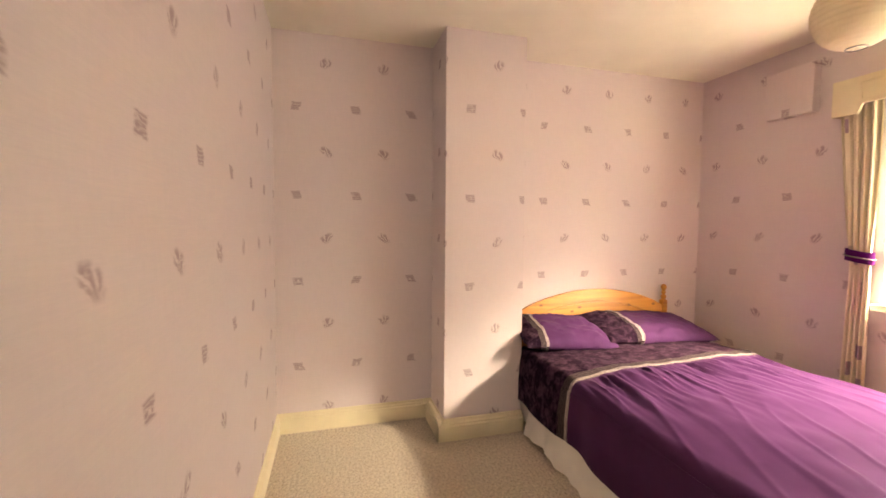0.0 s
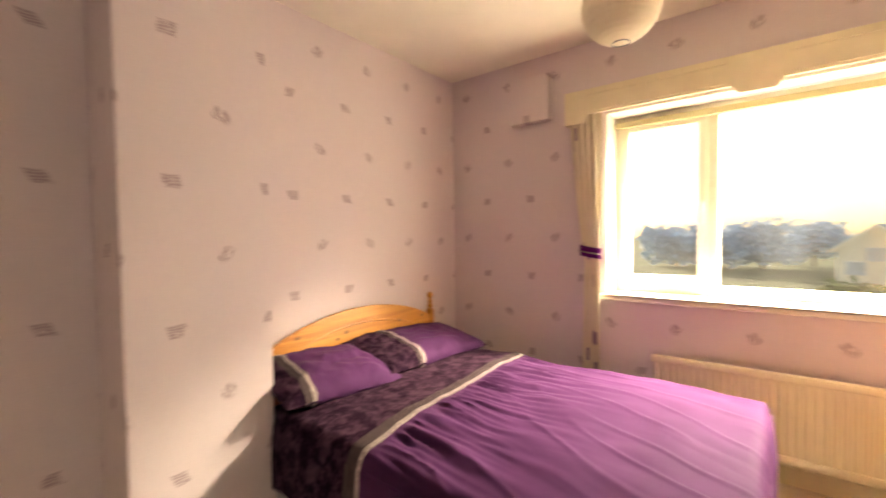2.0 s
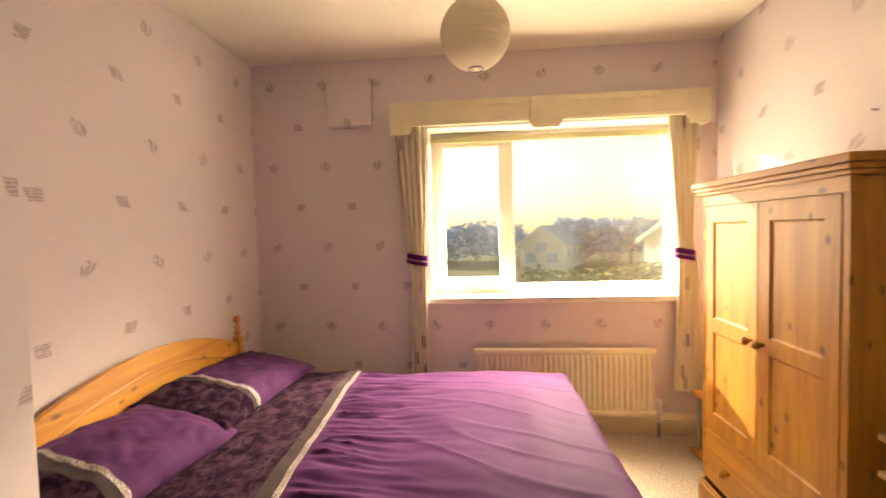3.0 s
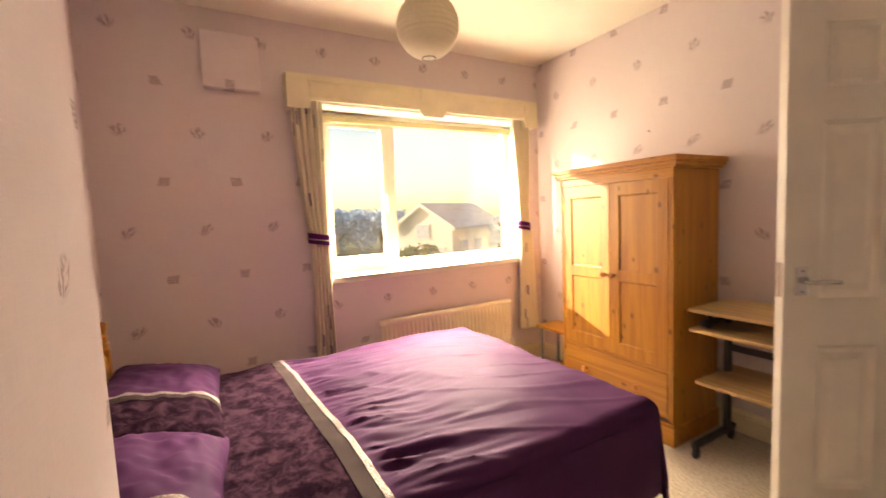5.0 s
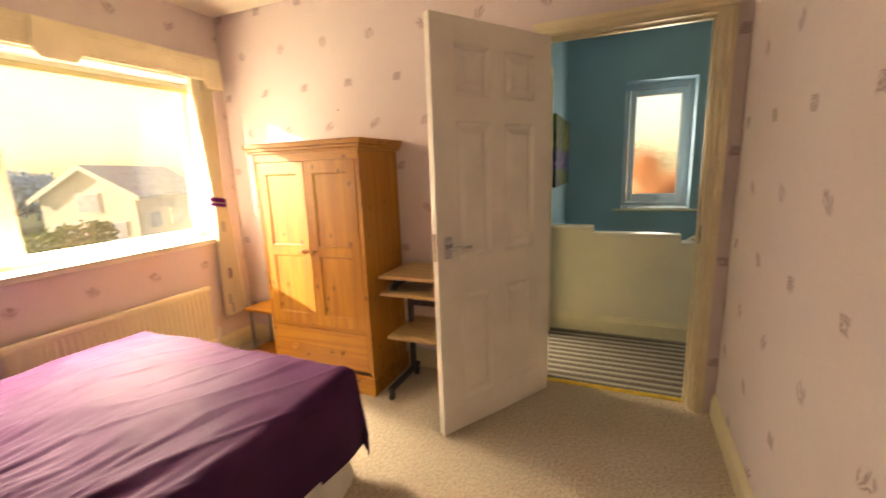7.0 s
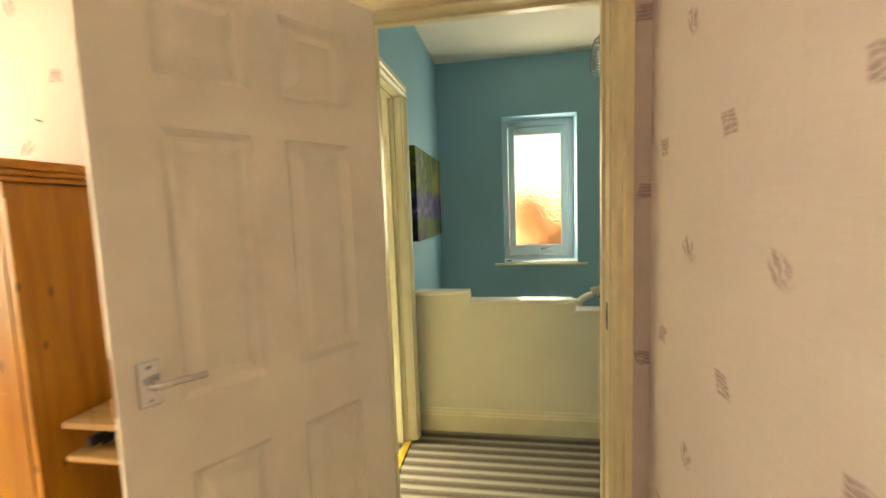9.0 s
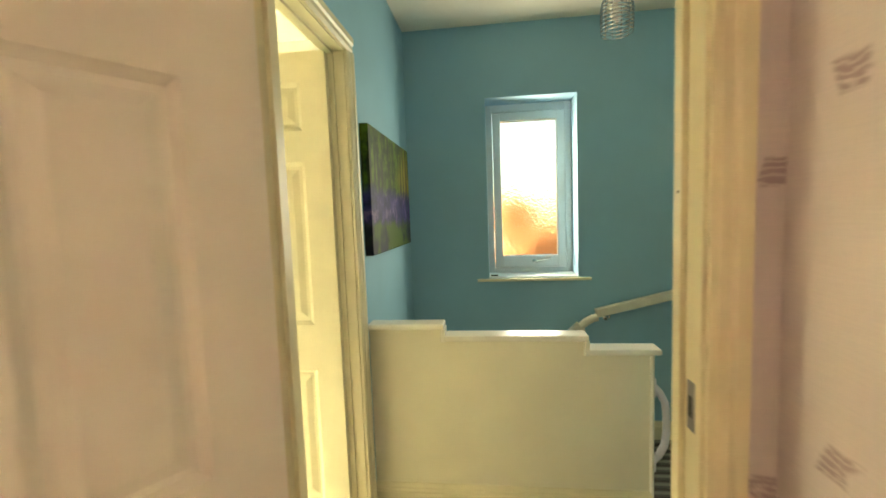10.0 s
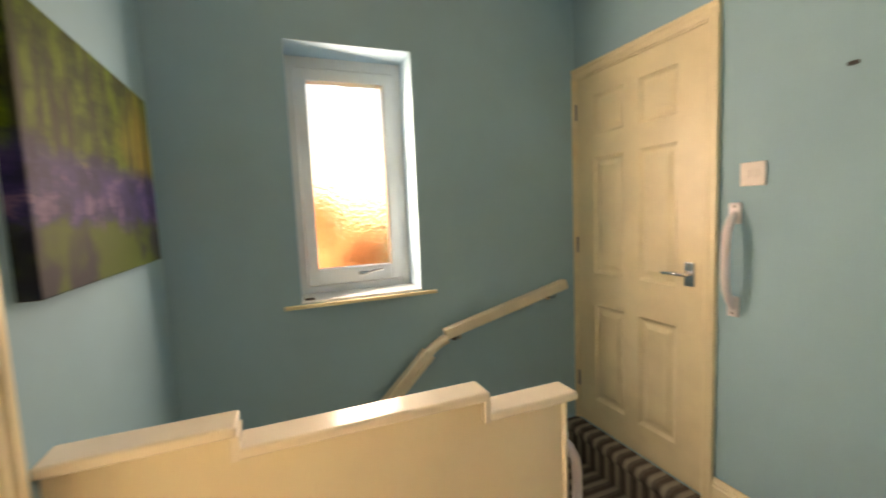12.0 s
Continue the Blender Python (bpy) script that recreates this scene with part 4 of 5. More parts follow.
def knob(parent, x, y, z):
    part("knob", lathe([(0.009, 0), (0.008, 0.010), (0.011, 0.016), (0.0165, 0.022), (0.0175, 0.030), (0.012, 0.037), (0.003, 0.039)], 16, None, pose(x, y, z, -90)), PINE_BED, parent, "turned wooden knob", True)


mid = (A0 + A1) / 2
for x0, kx in ((A0 + 0.028, mid - 0.03 - A0 - 0.028), (mid + 0.0015, 0.03)):
    w = mid - A0 - 0.03
    d = part("door", panelled(w, 0.995, 0.02, [0, 0.058, w - 0.058, w], [0, 0.065, 0.435, 0.495, 0.925, 0.995], {(1, 1), (1, 3)}, [(0.004, 0.006), (0.010, 0.008)]), PINE_V, wd, "pine door with two sunk panels")
    d.location = (x0, AF - 0.008, 0.408)
    knob(d, kx, 0.010, 0.465)
dr = part("drawer_front", box(A0 + 0.029, A1 - 0.029, AF - 0.018, AF + 0.002, 0.150, 0.380, 0.004), PINE_H, wd, "wide pine drawer front")
for x in (2.165, 2.525):
    knob(dr, x, AF + 0.002, 0.255)
for z in (0.55, 1.25):
    part("hinge", box(A1 - 0.029, A1 - 0.022, AF - 0.001, AF + 0.004, z, z + 0.05), BRASS, wd, "brass hinge")

# ---- computer trolley beside the wardrobe ----
tr = thing("computer_trolley", pose(0, 0, 0), "beech-effect computer trolley with dark steel legs on castors", "computer desk")
T0, T1 = 1.40, 1.905
part("desktop", box(T0, T1, 0.19, 0.56, 0.728, 0.746, 0.004), OAK, tr)
part("keyboard_shelf", box(T0 + 0.012, T1 - 0.008, 0.20, 0.565, 0.630, 0.646, 0.004), OAK, tr)
part("lower_shelf", box(T0 + 0.03, T1 - 0.035, 0.19, 0.56, 0.368, 0.386, 0.004), OAK, tr)
for x in (T0 + 0.05, T1 - 0.062):
    part("runner", box(x - 0.008, x + 0.008, 0.22, 0.54, 0.660, 0.690, 0.002), STEEL_DARK, tr, "black drawer runner")
    for y in (0.25, 0.46):
        part("hanger", box(x - 0.004, x + 0.004, y, y + 0.04, 0.646, 0.728), STEEL_DARK, tr)
    part("post", box(x - 0.013, x + 0.013, 0.285, 0.325, 0.06, 0.728, 0.004), STEEL_DARK, tr)
    part("foot", box(x - 0.013, x + 0.013, 0.235, 0.615, 0.055, 0.085, 0.005), STEEL_DARK, tr)
    for y in (0.262, 0.592):
        c = part("castor", lathe([(0.010, -0.011), (0.022, -0.010), (0.025, -0.006), (0.025, 0.006), (0.022, 0.010), (0.010, 0.011)], 16, None, pose(x, y, 0.025, 0, 90)), PLASTIC_BLACK, tr, "black twin-wheel castor", True)
        part("fork", box(x - 0.014, x + 0.014, y - 0.012, y + 0.012, 0.032, 0.056, 0.003), PLASTIC_BLACK, c)
part("crossbar", box(T0 + 0.063, T1 - 0.075, 0.295, 0.315, 0.50, 0.53), STEEL_DARK, tr)

# ---- small low table in the corner ----
st = thing("side_table", pose(0, 0, 0), "low pine-topped side table with grey metal legs, beside the wardrobe", "side table")
part("tabletop", box(2.79, 3.20, 0.17, 0.40, 0.342, 0.362, 0.004), PINE_H, st)
part("bottom_shelf", box(2.79, 3.19, 0.17, 0.42, 0.012, 0.030, 0.004), PINE_H, st)
for x in (2.82, 3.165):
    for y in (0.20, 0.37):
        part("leg", tube([(x, y, 0.0), (x, y, 0.343)], 0.012, 10), STEEL_GREY, st, "", True)

# small nail left in the wall
nail = solid("wall_nail", tube([(2.39, SY, 1.733), (2.39, SY + 0.018, 1.735), (2.39, SY + 0.020, 1.739)], 0.0025, 6), STEEL_DARK, "small dark nail stuck in lilac wallpaper", "nail")

# ---- landing shell ----
solid("floor_landing", boxes((-0.9, LX + 0.1, -0.86, SY - 0.085, -0.2, 0.0), (-0.9, -0.04, -0.945, -0.86, -0.2, 0.0), (-0.04, LX + 0.1, -0.96, -0.86, -0.2, 0.0)), STRIPES, "grey and brown striped landing carpet", "carpet", "structure")
solid("ceiling_landing", box(HX - 0.1, LX + 0.1, BY - 0.3, LY + 0.055, LTOP, LTOP + 0.1), CEIL, "pale painted landing ceiling", "ceiling", "structure")
# landing face of the bedroom wall
solid("wall_landing_north", boxes((HX - 0.1, D0 - 0.02, LY, LY + 0.0545, 0, LTOP), (D1 + 0.02, LX, LY, LY + 0.0545, 0, LTOP), (D0 - 0.02, D1 + 0.02, LY, LY + 0.0545, DH + 0.02, LTOP)), BLUE, "pale blue landing wall round the bedroom door", "wall", "structure")
V0, V1 = 0.065, 0.643
U0, U1 = 0.885, 2.052
solid("wall_landing_south", boxes((HX - 0.1, V0, BY - 0.25, BY, -2.6, LTOP), (V1, 3.7, BY - 0.25, BY, -2.6, LTOP), (V0, V1, BY - 0.25, BY, -2.6, U0), (V0, V1, BY - 0.25, BY, U1, LTOP)), BLUE, "pale blue wall over the stairs with a tall window", "wall", "structure")
# wall to the second room with its doorway
Q0, Q1 = -0.705, -0.05
solid("wall_landing_east", boxes((LX, LX + 0.05, BY, Q0 - 0.02, -2.6, LTOP), (LX, LX + 0.05, Q1 + 0.02, LY + 0.054, 0, LTOP), (LX, LX + 0.05, Q0 - 0.02, Q1 + 0.02, DH + 0.02, LTOP)), BLUE, "pale blue landing wall with a doorway and canvas", "wall", "structure")
solid("wall_spare_west", boxes((LX + 0.05, LX + 0.08, BY, Q0 - 0.02, 0, LTOP), (LX + 0.05, LX + 0.08, Q1 + 0.02, LY + 0.054, 0, LTOP), (LX + 0.05, LX + 0.08, Q0 - 0.02, Q1 + 0.02, DH + 0.02, LTOP)), SPARE, "plain pale wall of the next room", "wall", "structure")
R0, R1 = -1.84, -1.07
solid("wall_landing_west", boxes((HX - 0.1, HX, R1 + 0.02, LY, -2.6, LTOP), (HX - 0.1, HX, BY, R0 - 0.02, -2.6, LTOP), (HX - 0.1, HX, R0 - 0.02, R1 + 0.02, 1.975 + 0.02, LTOP), (HX - 0.1, HX, R0 - 0.02, R1 + 0.02, -2.6, 0.0)), BLUE, "pale blue wall beside the landing cupboard door", "wall", "structure")

fr2 = door_frame("door_frame_spare", "cream painted door lining on the landing", Q1 - Q0, DH - 0.035, 0.08, 0.06, True, False, True)
fr2.matrix_world = pose(LX, Q0, 0, 0, 0, 90)
six_panel("door_2", pose(LX + 0.06, Q0 + 0.023, 0.008, 0, 0, 2), 0.62, 1.935, "cream six-panel door open into the next room", 1, -1, CREAM)
solid("threshold_strip", box(LX + 0.02, LX + 0.06, Q0, Q1, 0.0, 0.006, 0.002), BRASS, "yellow brass carpet strip in the landing doorway", "threshold strip", "structure")

fr3 = door_frame("door_frame_cupboard", "cream painted frame of the closed landing door", R1 - R0, 1.975, 0.1, 0.05, True, True, False)
fr3.matrix_world = pose(HX, R0, 0, 0, 0, 90) @ Matrix.Diagonal((1, -1, 1, 1))
six_panel("door_3", pose(HX - 0.022, R0 + 0.003, 0.006, 0, 0, 90), R1 - R0 - 0.006, 1.966, "cream six-panel door, closed, at the stair head", 1, -1, CREAM)

skirting("baseboard_landing", HX, LY, HX, R1 + 0.06, 0, (1, 0), CREAM)
skirting("baseboard_landing", HX, LY, D0 - 0.07, LY, 0, (0, -1), CREAM)
skirting("baseboard_landing", -0.012, -0.845, LX, -0.845, 0, (0, 1), CREAM, 0.14)
skirting("baseboard_stair", -0.80, BY, -0.045, BY, -0.19, (0, 1), CREAM, 0.12)

# half-height wall over the stairs, stepped down in three
hw = thing("half_wall", pose(0, 0, 0), "cream half-height landing wall with a stepped white cap", "half wall", "", "structure")
part("wall", prism([(-0.012, -0.2), (LX, -0.2), (LX, 0.835), (0.845, 0.835), (0.845, 0.785), (0.255, 0.785), (0.255, 0.728), (-0.012, 0.728)], "y", -0.895, -0.845), HALF, hw)
for x0, x1, z in ((0.83, LX, 0.86), (0.24, 0.83, 0.81), (-0.04, 0.24, 0.753)):
    part("cap", box(x0, x1, -0.905, -0.815, z - 0.025, z, 0.009, None, 3), WHITE, hw, "white gloss cap")
for x, z0, z1 in ((0.838, 0.785, 0.836), (0.248, 0.728, 0.786)):
    part("riser_trim", box(x - 0.012, x + 0.008, -0.900, -0.822, z0 - 0.005, z1, 0.003), WHITE, hw)
part("corner_bead", tube([(-0.012, -0.845, 0), (-0.012, -0.845, 0.727)], 0.009, 10), WHITE, hw, "", True)
part("end_board", box(-0.020, -0.012, -0.895, -0.845, 0, 0.728), WHITE, hw)

# stairs: a lower step at the head, then the flight behind the half wall
stair = thing("stairs", pose(0, 0, 0), "striped-carpeted stairs going down behind the half wall", "stairs", "", "structure")
part("step", box(-0.82, -0.04, BY, -0.95, -0.38, -0.19), STRIPES, stair)
nose = [(-0.90, -0.2), (-0.815, -0.2), (-0.812, -0.055)] + [(-0.825 + 0.03 * math.cos(a), -0.032 + 0.032 * math.sin(a)) for a in [-0.9 + 2.47 * i / 8 for i in range(9)]] + [(-0.90, 0.0)]
part("step", prism(nose, "y", BY, -0.945), STRIPES, stair, "rounded carpeted nosing at the door", True)
for i in range(9):
    x = -0.04 + 0.235 * i
    z = -0.38 - 0.19 * i
    part("step", box(x, x + 0.26, BY, -0.96, z - 0.19, z, 0.01), STRIPES, stair)
solid("floor_hall", box(-1.0, 3.7, BY, LY, -2.7, -2.6), CARPET, "hall floor at the foot of the stairs", "floor", "structure")
solid("wall_stair_north", box(-0.9, 3.7, -0.96, -0.865, -2.6, -0.2), HALF, "plain wall under the landing", "wall", "structure")

# ---- landing window ----
lw = thing("window_2", pose(0, 0, 0), "white plastic landing window with obscured glass", "window", "", "structure")
FY = BY - 0.19
part("frame", boxes((V0, V0 + 0.045, FY - 0.06, FY, U0, U1), (V1 - 0.045, V1, FY - 0.06, FY, U0, U1), (V0 + 0.045, V1 - 0.045, FY - 0.06, FY, U0, U0 + 0.045), (V0 + 0.045, V1 - 0.045, FY - 0.06, FY, U1 - 0.055, U1), bevel=0.003), UPVC_SHADED, lw)
part("sash", boxes((V0 + 0.048, V0 + 0.10, FY - 0.055, FY + 0.012, U0 + 0.05, U1 - 0.06), (V1 - 0.10, V1 - 0.048, FY - 0.055, FY + 0.012, U0 + 0.05, U1 - 0.06), (V0 + 0.10, V1 - 0.10, FY - 0.055, FY + 0.012, U0 + 0.05, U0 + 0.128), (V0 + 0.10, V1 - 0.10, FY - 0.055, FY + 0.012, U1 - 0.115, U1 - 0.06), bevel=0.004), UPVC_SHADED, lw)
p = part("pane", box(V0 + 0.095, V1 - 0.095, FY - 0.034, FY - 0.028, U0 + 0.122, U1 - 0.11), FROSTED, lw, "obscured glass pane")
p.visible_shadow = False
h = part("handle", box(0.30, 0.345, FY + 0.012, FY + 0.026, U0 + 0.085, U0 + 0.105, 0.003), CHROME, lw, "chrome window handle")
part("lever", tube([(0.325, FY + 0.03, U0 + 0.095), (0.30, FY + 0.04, U0 + 0.098), (0.255, FY + 0.042, U0 + 0.105), (0.225, FY + 0.042, U0 + 0.107)], 0.006, 8), CHROME, h, "", True)
part("sill", box(V0 + 0.001, V1 - 0.001, FY, BY + 0.004, U0 + 0.0005, U0 + 0.012, 0.003), UPVC_SHADED, lw)
part("sill_nosing", box(V0 - 0.075, V1 + 0.075, BY, BY + 0.022, U0 - 0.018, U0 - 0.001, 0.004), CREAM, lw, "thin cream sill edge")
part("reveal", boxes((V0 + 0.0005, V0 + 0.004, FY, BY - 0.001, U0 + 0.013, U1 - 0.001), (V1 - 0.004, V1 - 0.0005, FY, BY - 0.001, U0 + 0.013, U1 - 0.001), (V0 + 0.005, V1 - 0.005, FY, BY - 0.001, U1 - 0.004, U1 - 0.0005)), REVEAL_BLUE, lw)
solid("sill_clip", box(V1 - 0.06, V1 - 0.015, BY - 0.03, BY - 0.012, U0 + 0.012, U0 + 0.022, 0.003), PLASTIC_BLACK, "small dark clip lying on the landing window sill", "clip")

# ---- handrail ----
hr = thing("handrail", pose(0, 0, 0), "cream painted wooden stair handrail on wall brackets", "handrail")


def rail(x0, z0, x1, z1, rows):
    """A straight moulded rail between two points along the wall; rows of (half thickness, low, high) across its height."""
    run = math.hypot(x1 - x0, z1 - z0)
    bm = None
    for half, low, high in rows:
        bm = box(0, run, -half, half, low, high, 0.005, bm, 3)
    bm.transform(Matrix.Translation((x0, BY + 0.075, z0)) @ Matrix.Rotation(-math.atan2(z1 - z0, x1 - x0), 4, "Y"))
    return bm


part("upper_rail", rail(-0.76, 0.845, -0.02, 0.665, [(0.023, -0.026, 0.026)]), RAIL_CREAM, hr, "cream squared rail", True)
part("lower_rail", rail(0.07, 0.585, 1.5, -0.80, [(0.024, 0.008, 0.032), (0.014, -0.012, 0.009), (0.024, -0.034, -0.011)]), RAIL_CREAM, hr, "cream grooved rail", True)
part("rail_knee", tube([(-0.03, BY + 0.075, 0.640), (0.0, BY + 0.075, 0.632), (0.04, BY + 0.075, 0.610), (0.085, BY + 0.075, 0.571)], 0.025, 12), RAIL_CREAM, hr, "", True)
for x in (-0.69, -0.10):
    z = 0.845 - (x + 0.76) * 0.243
    b = part("bracket", tube([(x, BY + 0.075, z - 0.02), (x, BY + 0.075, z - 0.05), (x, BY + 0.05, z - 0.062), (x, BY + 0.004, z - 0.062)], 0.006, 8), CHROME, hr, "metal handrail bracket", True)
    part("rose", lathe([(0.024, 0), (0.022, 0.006), (0.008, 0.009)], 14, None, pose(x, BY, z - 0.062, -90)), CHROME, b, "", True)


def grab_handle(m, label, length):
    """A moulded grab handle that bows out from its two feet, along z."""
    g = thing("grab_handle", m, label, "grab handle")
    pts = [(0, 0.006, 0.02), (0, 0.03, 0.045), (0, 0.052, 0.09), (0, 0.058, 0.14), (0, 0.058, length - 0.14), (0, 0.052, length - 0.09), (0, 0.03, length - 0.045), (0, 0.006, length - 0.02)]
    part("grip", tube(pts, 0.015, 12), GRAB, g, "", True)
    for z in (-0.02, length - 0.06):
        f = part("foot", box(-0.022, 0.022, 0, 0.012, z, z + 0.08, 0.006), GRAB, g)
        part("screw", lathe([(0.005, 0), (0.006, 0.001), (0.003, 0.002)], 8, None, pose(0, 0.012, z + (0.015 if z < 0 else 0.065), -90)), STEEL_GREY, f, "", True)
    return g


grab_handle(pose(HX, -0.945, 0.845, 0, 0, -90), "white plastic grab handle on the wall by the door", 0.40)
grab_handle(pose(-0.020, -0.872, 0.24, 0, 0, 90), "white plastic grab handle on the end of the half wall", 0.36)

sw = thing("light_switch", pose(HX, -0.886, 1.367), "white double light switch on the landing wall", "light switch")
part("plate", box(0, 0.009, -0.043, 0.043, -0.043, 0.043, 0.003), PLASTIC_WHITE, sw)
for y in (-0.014, 0.014):
    part("rocker", box(0.009, 0.013, y - 0.008, y + 0.008, -0.013, 0.013, 0.002), PLASTIC_WHITE, sw)
solid("wall_clip", box(HX, HX + 0.008, -0.628, -0.602, 1.66, 1.672, 0.002), STEEL_DARK, "small dark clip fixed to the landing wall", "clip")

# ---- canvas picture ----
cv = thing("canvas_picture", pose(0, 0, 0), "unframed canvas of a green bluebell wood on the wall", "picture")
part("canvas", box(LX - 0.038, LX, -1.68, -0.85, 1.152, 1.712, 0.004), CANVAS, cv)

# ---- wire pendant on the landing ----
wp = thing("pendant_lamp", pose(0.0, -1.267, 0), "small clear beaded wire pendant on the landing ceiling", "pendant lamp")
for k in range(12):
    a = 2 * math.pi * k / 12
    pts = [(r * math.cos(a), r * math.sin(a), z) for r, z in ((0.02, 2.375), (0.05, 2.345), (0.068, 2.29), (0.075, 2.22), (0.072, 2.15))]
    part("wire", tube(pts, 0.0022, 5), STEEL_GREY, wp)
for r, z in ((0.02, 2.375), (0.05, 2.345), (0.061, 2.318), (0.068, 2.29), (0.071, 2.272), (0.073, 2.255), (0.0745, 2.238), (0.075, 2.22), (0.0745, 2.203), (0.074, 2.185), (0.073, 2.168), (0.072, 2.15)):
    part("ring", tube([(r * math.cos(a), r * math.sin(a), z) for a in [2 * math.pi * i / 24 for i in range(25)]], 0.0038, 6), CHROME if z < 2.3 else STEEL_GREY, wp, "", True)
part("lampholder", lathe([(0.012, 2.30), (0.02, 2.31), (0.02, 2.36), (0.008, 2.39)], 14), PLASTIC_BLACK, wp, "", True)
part("bulb", lathe([(0.004, 2.20), (0.022, 2.215), (0.028, 2.24), (0.024, 2.27), (0.013, 2.30)], 14), PLASTIC_WHITE, wp, "", True)
part("flex", tube([(0, 0, 2.385), (0, 0, LTOP)], 0.004, 8), PLASTIC_BLACK, wp, "dark flex")

# ---- next room, seen through its doorway ----
solid("floor_spare", box(LX + 0.1, 3.7, BY, LY + 0.054, -0.1, 0.0), SPARE_FLOOR, "grey-green floor of the next room", "floor", "structure")
solid("ceiling_spare", box(LX + 0.1, 3.7, BY, LY + 0.054, LTOP, LTOP + 0.1), CEIL, "plain ceiling of the next room", "ceiling", "structure")
solid("wall_spare_south", box(LX + 0.1, EX, BY, BY + 0.01, 0, LTOP), SPARE, "pale wall of the next room", "wall", "structure")
solid("wall_spare_north", box(LX + 0.1, EX, LY + 0.03, LY + 0.0545, 0, LTOP), SPARE, "pale wall of the next room", "wall", "structure")
solid("wall_spare_east", boxes((EX, EX + 0.28, BY, -1.35, 0, LTOP), (EX, EX + 0.28, -0.15, LY + 0.054, 0, LTOP), (EX, EX + 0.28, -1.35, -0.15, 0, 0.9), (EX, EX + 0.28, -1.35, -0.15, 2.05, LTOP)), SPARE, "pale window wall of the next room", "wall", "structure")

# ---- outside ----
solid("ground", box(-400, 400, -400, 400, -2.9, -2.7), LAWN, "gardens and lawn falling away below the house", "ground", "structure")


def gable_house(name, m, w, d, h, rise, label, wall):
    ho = thing(name, m, label, "house")
    part("wall", prism([(-w / 2, 0), (w / 2, 0), (w / 2, h), (0, h + rise), (-w / 2, h)], "x", 0, d), wall, ho)
    k = rise / (w / 2)
    for s in (-1, 1):
        e = 0.4
        part("roof", prism([(0, h + rise + 0.02), (s * (w / 2 + e), h - e * k + 0.02), (s * (w / 2 + e), h - e * k + 0.17), (0, h + rise + 0.17)], "x", -0.25, d + 0.25), ROOF, ho)
        part("bargeboard", prism([(0, h + rise - 0.1), (s * (w / 2 + e), h - e * k - 0.1), (s * (w / 2 + e), h - e * k + 0.18), (0, h + rise + 0.18)], "x", -0.33, -0.26), WHITE, ho)
    for y, z in ((-w / 4, 0.7), (w / 4, 0.7), (0, h - 0.9)):
        win_ = part("window", box(-0.05, 0.02, y - 0.6, y + 0.6, z, z + 1.1), WHITE, ho)
        part("pane", box(-0.07, -0.045, y - 0.52, y + 0.52, z + 0.08, z + 1.02), ROOF, win_)
    for i in range(3):
        y = d * (0.2 + 0.3 * i)
        win_ = part("window", box(y - 0.6, y + 0.6, -w / 2 - 0.05, -w / 2 + 0.02, 1.2, 2.2), WHITE, ho)
        part("pane", box(y - 0.52, y + 0.52, -w / 2 - 0.07, -w / 2 - 0.045, 1.28, 2.12), ROOF, win_)
    return ho


gable_house("house", pose(27.0, -10.6, -2.7, 0, 0, -62), 4.8, 7.5, 3.2, 1.5, "pale rendered house with a grey gabled roof", RENDER_WALL)
gable_house("house", pose(41.0, -4.6, -2.7, 0, 0, -25), 4.2, 9.0, 2.6, 1.6, "far pale house with a white-edged gable", RENDER_WALL)


def crown(points, leaves, size, seed):
    """Leaf clumps scattered through blobs (x, y, z, radius)."""
    rnd = random.Random(seed)
    verts, faces = [], []
    for i in range(leaves):
        x, y, z, r = rnd.choice(points)
        v = Vector((rnd.gauss(0, 1), rnd.gauss(0, 1), rnd.gauss(0, 1))).normalized() * r * rnd.uniform(0.55, 1.05)
        c = Vector((x, y, z)) + v
        a = Vector((rnd.gauss(0, 1), rnd.gauss(0, 1), rnd.gauss(0, 1))).normalized()
        b = a.cross(Vector((rnd.gauss(0, 1), rnd.gauss(0, 1), rnd.gauss(0, 1)))).normalized()
        s = size * rnd.uniform(0.6, 1.4)
        k = len(verts)
        verts += [c - a * s, c + b * s * 0.5, c + a * s, c - b * s * 0.5]
        faces.append((k, k + 1, k + 2, k + 3))
    me = bpy.data.meshes.new("crown")
    me.from_pydata(verts, [], faces)
    return me


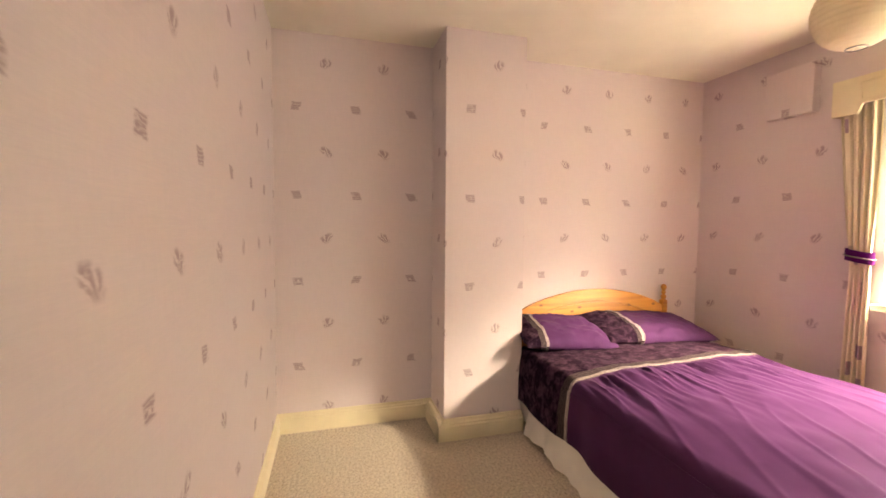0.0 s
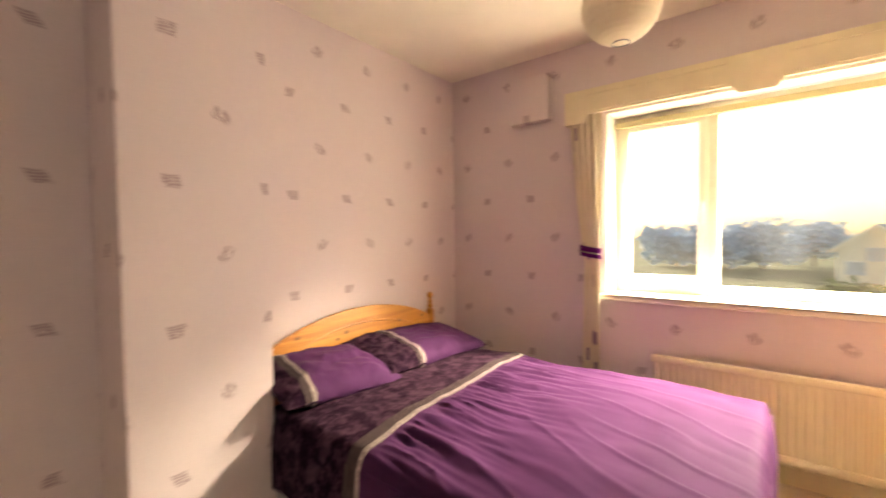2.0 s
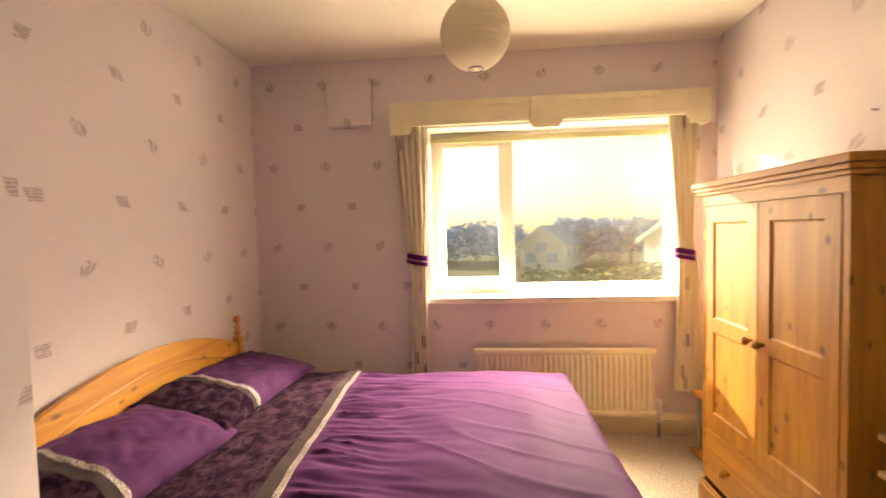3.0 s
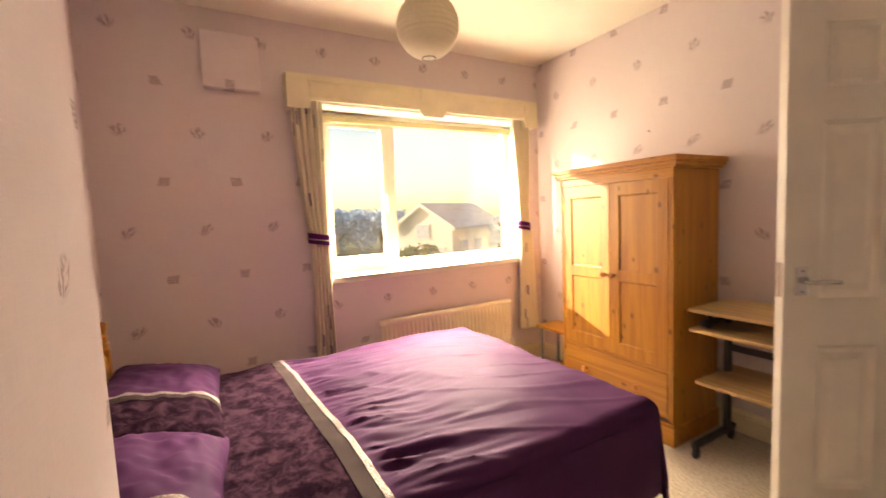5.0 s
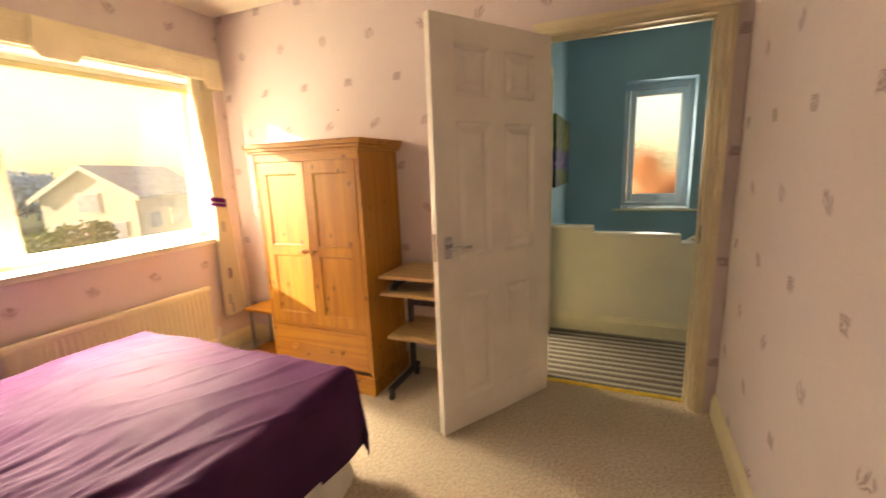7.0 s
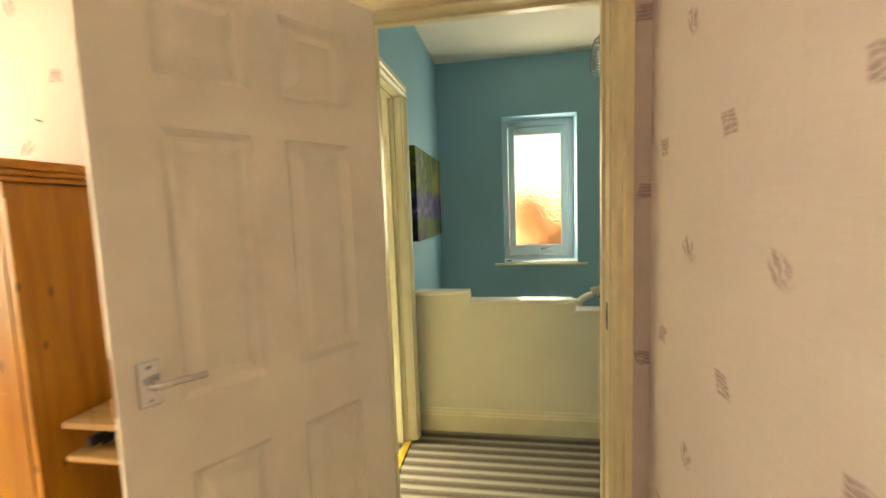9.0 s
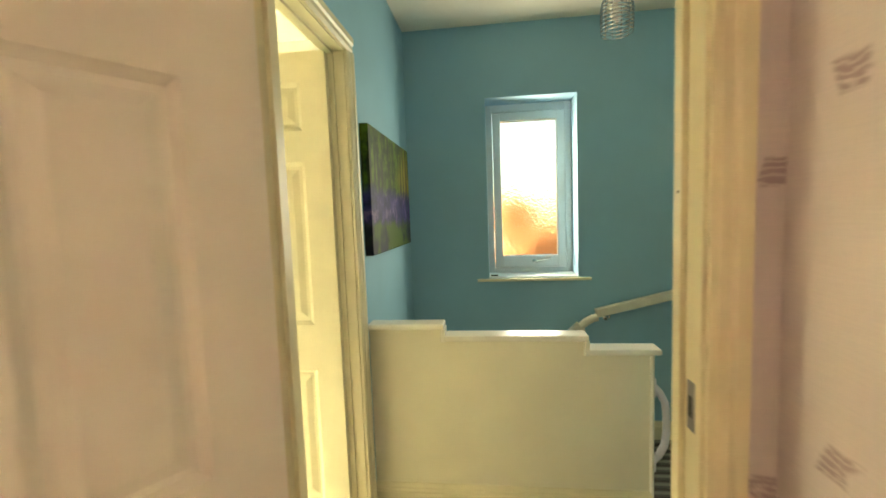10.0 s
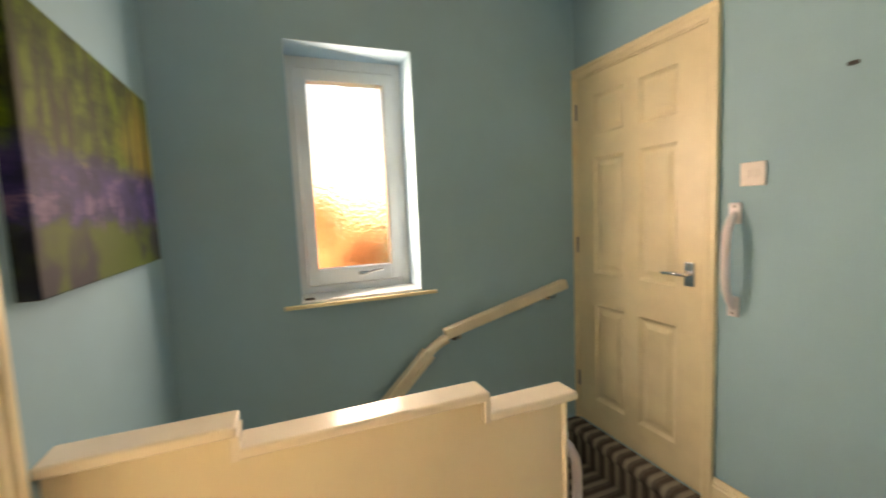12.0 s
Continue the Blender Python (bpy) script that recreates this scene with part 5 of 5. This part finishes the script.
def tree(name, x, y, z, h, spread, leaves, size, seed, mat, label, category="tree"):
    rnd = random.Random(seed)
    t = thing(name, pose(x, y, z), label, category)
    trunk = tube([(0, 0, 0), (0.03 * h, 0, h * 0.3), (0.0, 0.03 * h, h * 0.75)], 0.035 * h, 8)
    blobs = []
    for i in range(11):
        a = rnd.uniform(0, 6.28)
        rr = spread * rnd.uniform(0.15, 0.7)
        top = Vector((rr * math.cos(a), rr * math.sin(a), h * rnd.uniform(0.42, 0.88)))
        trunk = tube([(0.01, 0, h * 0.3), top * 0.6 + Vector((0, 0, h * 0.12)), top], 0.012 * h, 5, trunk)
        blobs.append((*top, spread * rnd.uniform(0.25, 0.42)))
    part("trunk", trunk, BARK, t, "", True)
    me = crown(blobs, leaves, size, seed)
    me.materials.append(mat)
    ob = new("crown", me)
    ob.parent = t
    return t


# far trees, their leaves coloured pale blue to imitate haze
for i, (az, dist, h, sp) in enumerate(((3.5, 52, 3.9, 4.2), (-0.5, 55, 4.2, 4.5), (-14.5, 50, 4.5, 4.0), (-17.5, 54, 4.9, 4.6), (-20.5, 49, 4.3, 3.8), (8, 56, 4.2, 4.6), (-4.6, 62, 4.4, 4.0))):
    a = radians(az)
    tree("tree", 0.7 + dist * math.cos(a), 2.2 + dist * math.sin(a), -2.7, h, sp, 2600, 0.32, 20 + i, LEAF_HAZE, "distant garden tree with haze tinted into its blue-green leaves")
for i, (x, y, h, sp) in enumerate(((12.0, -1.55, 3.0, 1.3), (13.0, -2.4, 3.3, 1.4), (14.5, -4.6, 2.9, 1.2), (15.5, -1.0, 2.6, 1.3))):
    tree("bush", x, y, -2.7, h, sp, 2600, 0.085, 60 + i, LEAF_GREEN, "sunlit green garden bush", "bush")
tree("tree", 24.0, -15.2, -2.7, 4.4, 0.9, 1800, 0.14, 77, LEAF_HAZE, "slim dark garden conifer")
fe = thing("garden_fence", pose(17.5, -9.5, -2.7, 0, 0, 75), "weathered wooden garden fence", "fence")
for i in range(18):
    part("board", box(i * 0.5, i * 0.5 + 0.47, 0, 0.03, 0.05, 1.75, 0.004), FENCE, fe)
for z in (0.4, 1.4):
    part("rail", box(0, 9.0, 0.03, 0.09, z, z + 0.08), FENCE, fe)
# behind the obscured landing window
nb = thing("neighbour_wall", pose(0, -5.2, -2.7), "orange brick side wall of the next house", "wall")
part("brick_face", box(-0.2, 6.0, -0.25, 0, 0, 3.75), BRICK, nb)
tree("tree", 0.35, -4.3, -2.7, 4.55, 0.85, 7000, 0.045, 91, LEAF_RUST, "rust-leaved shrub outside the landing window")
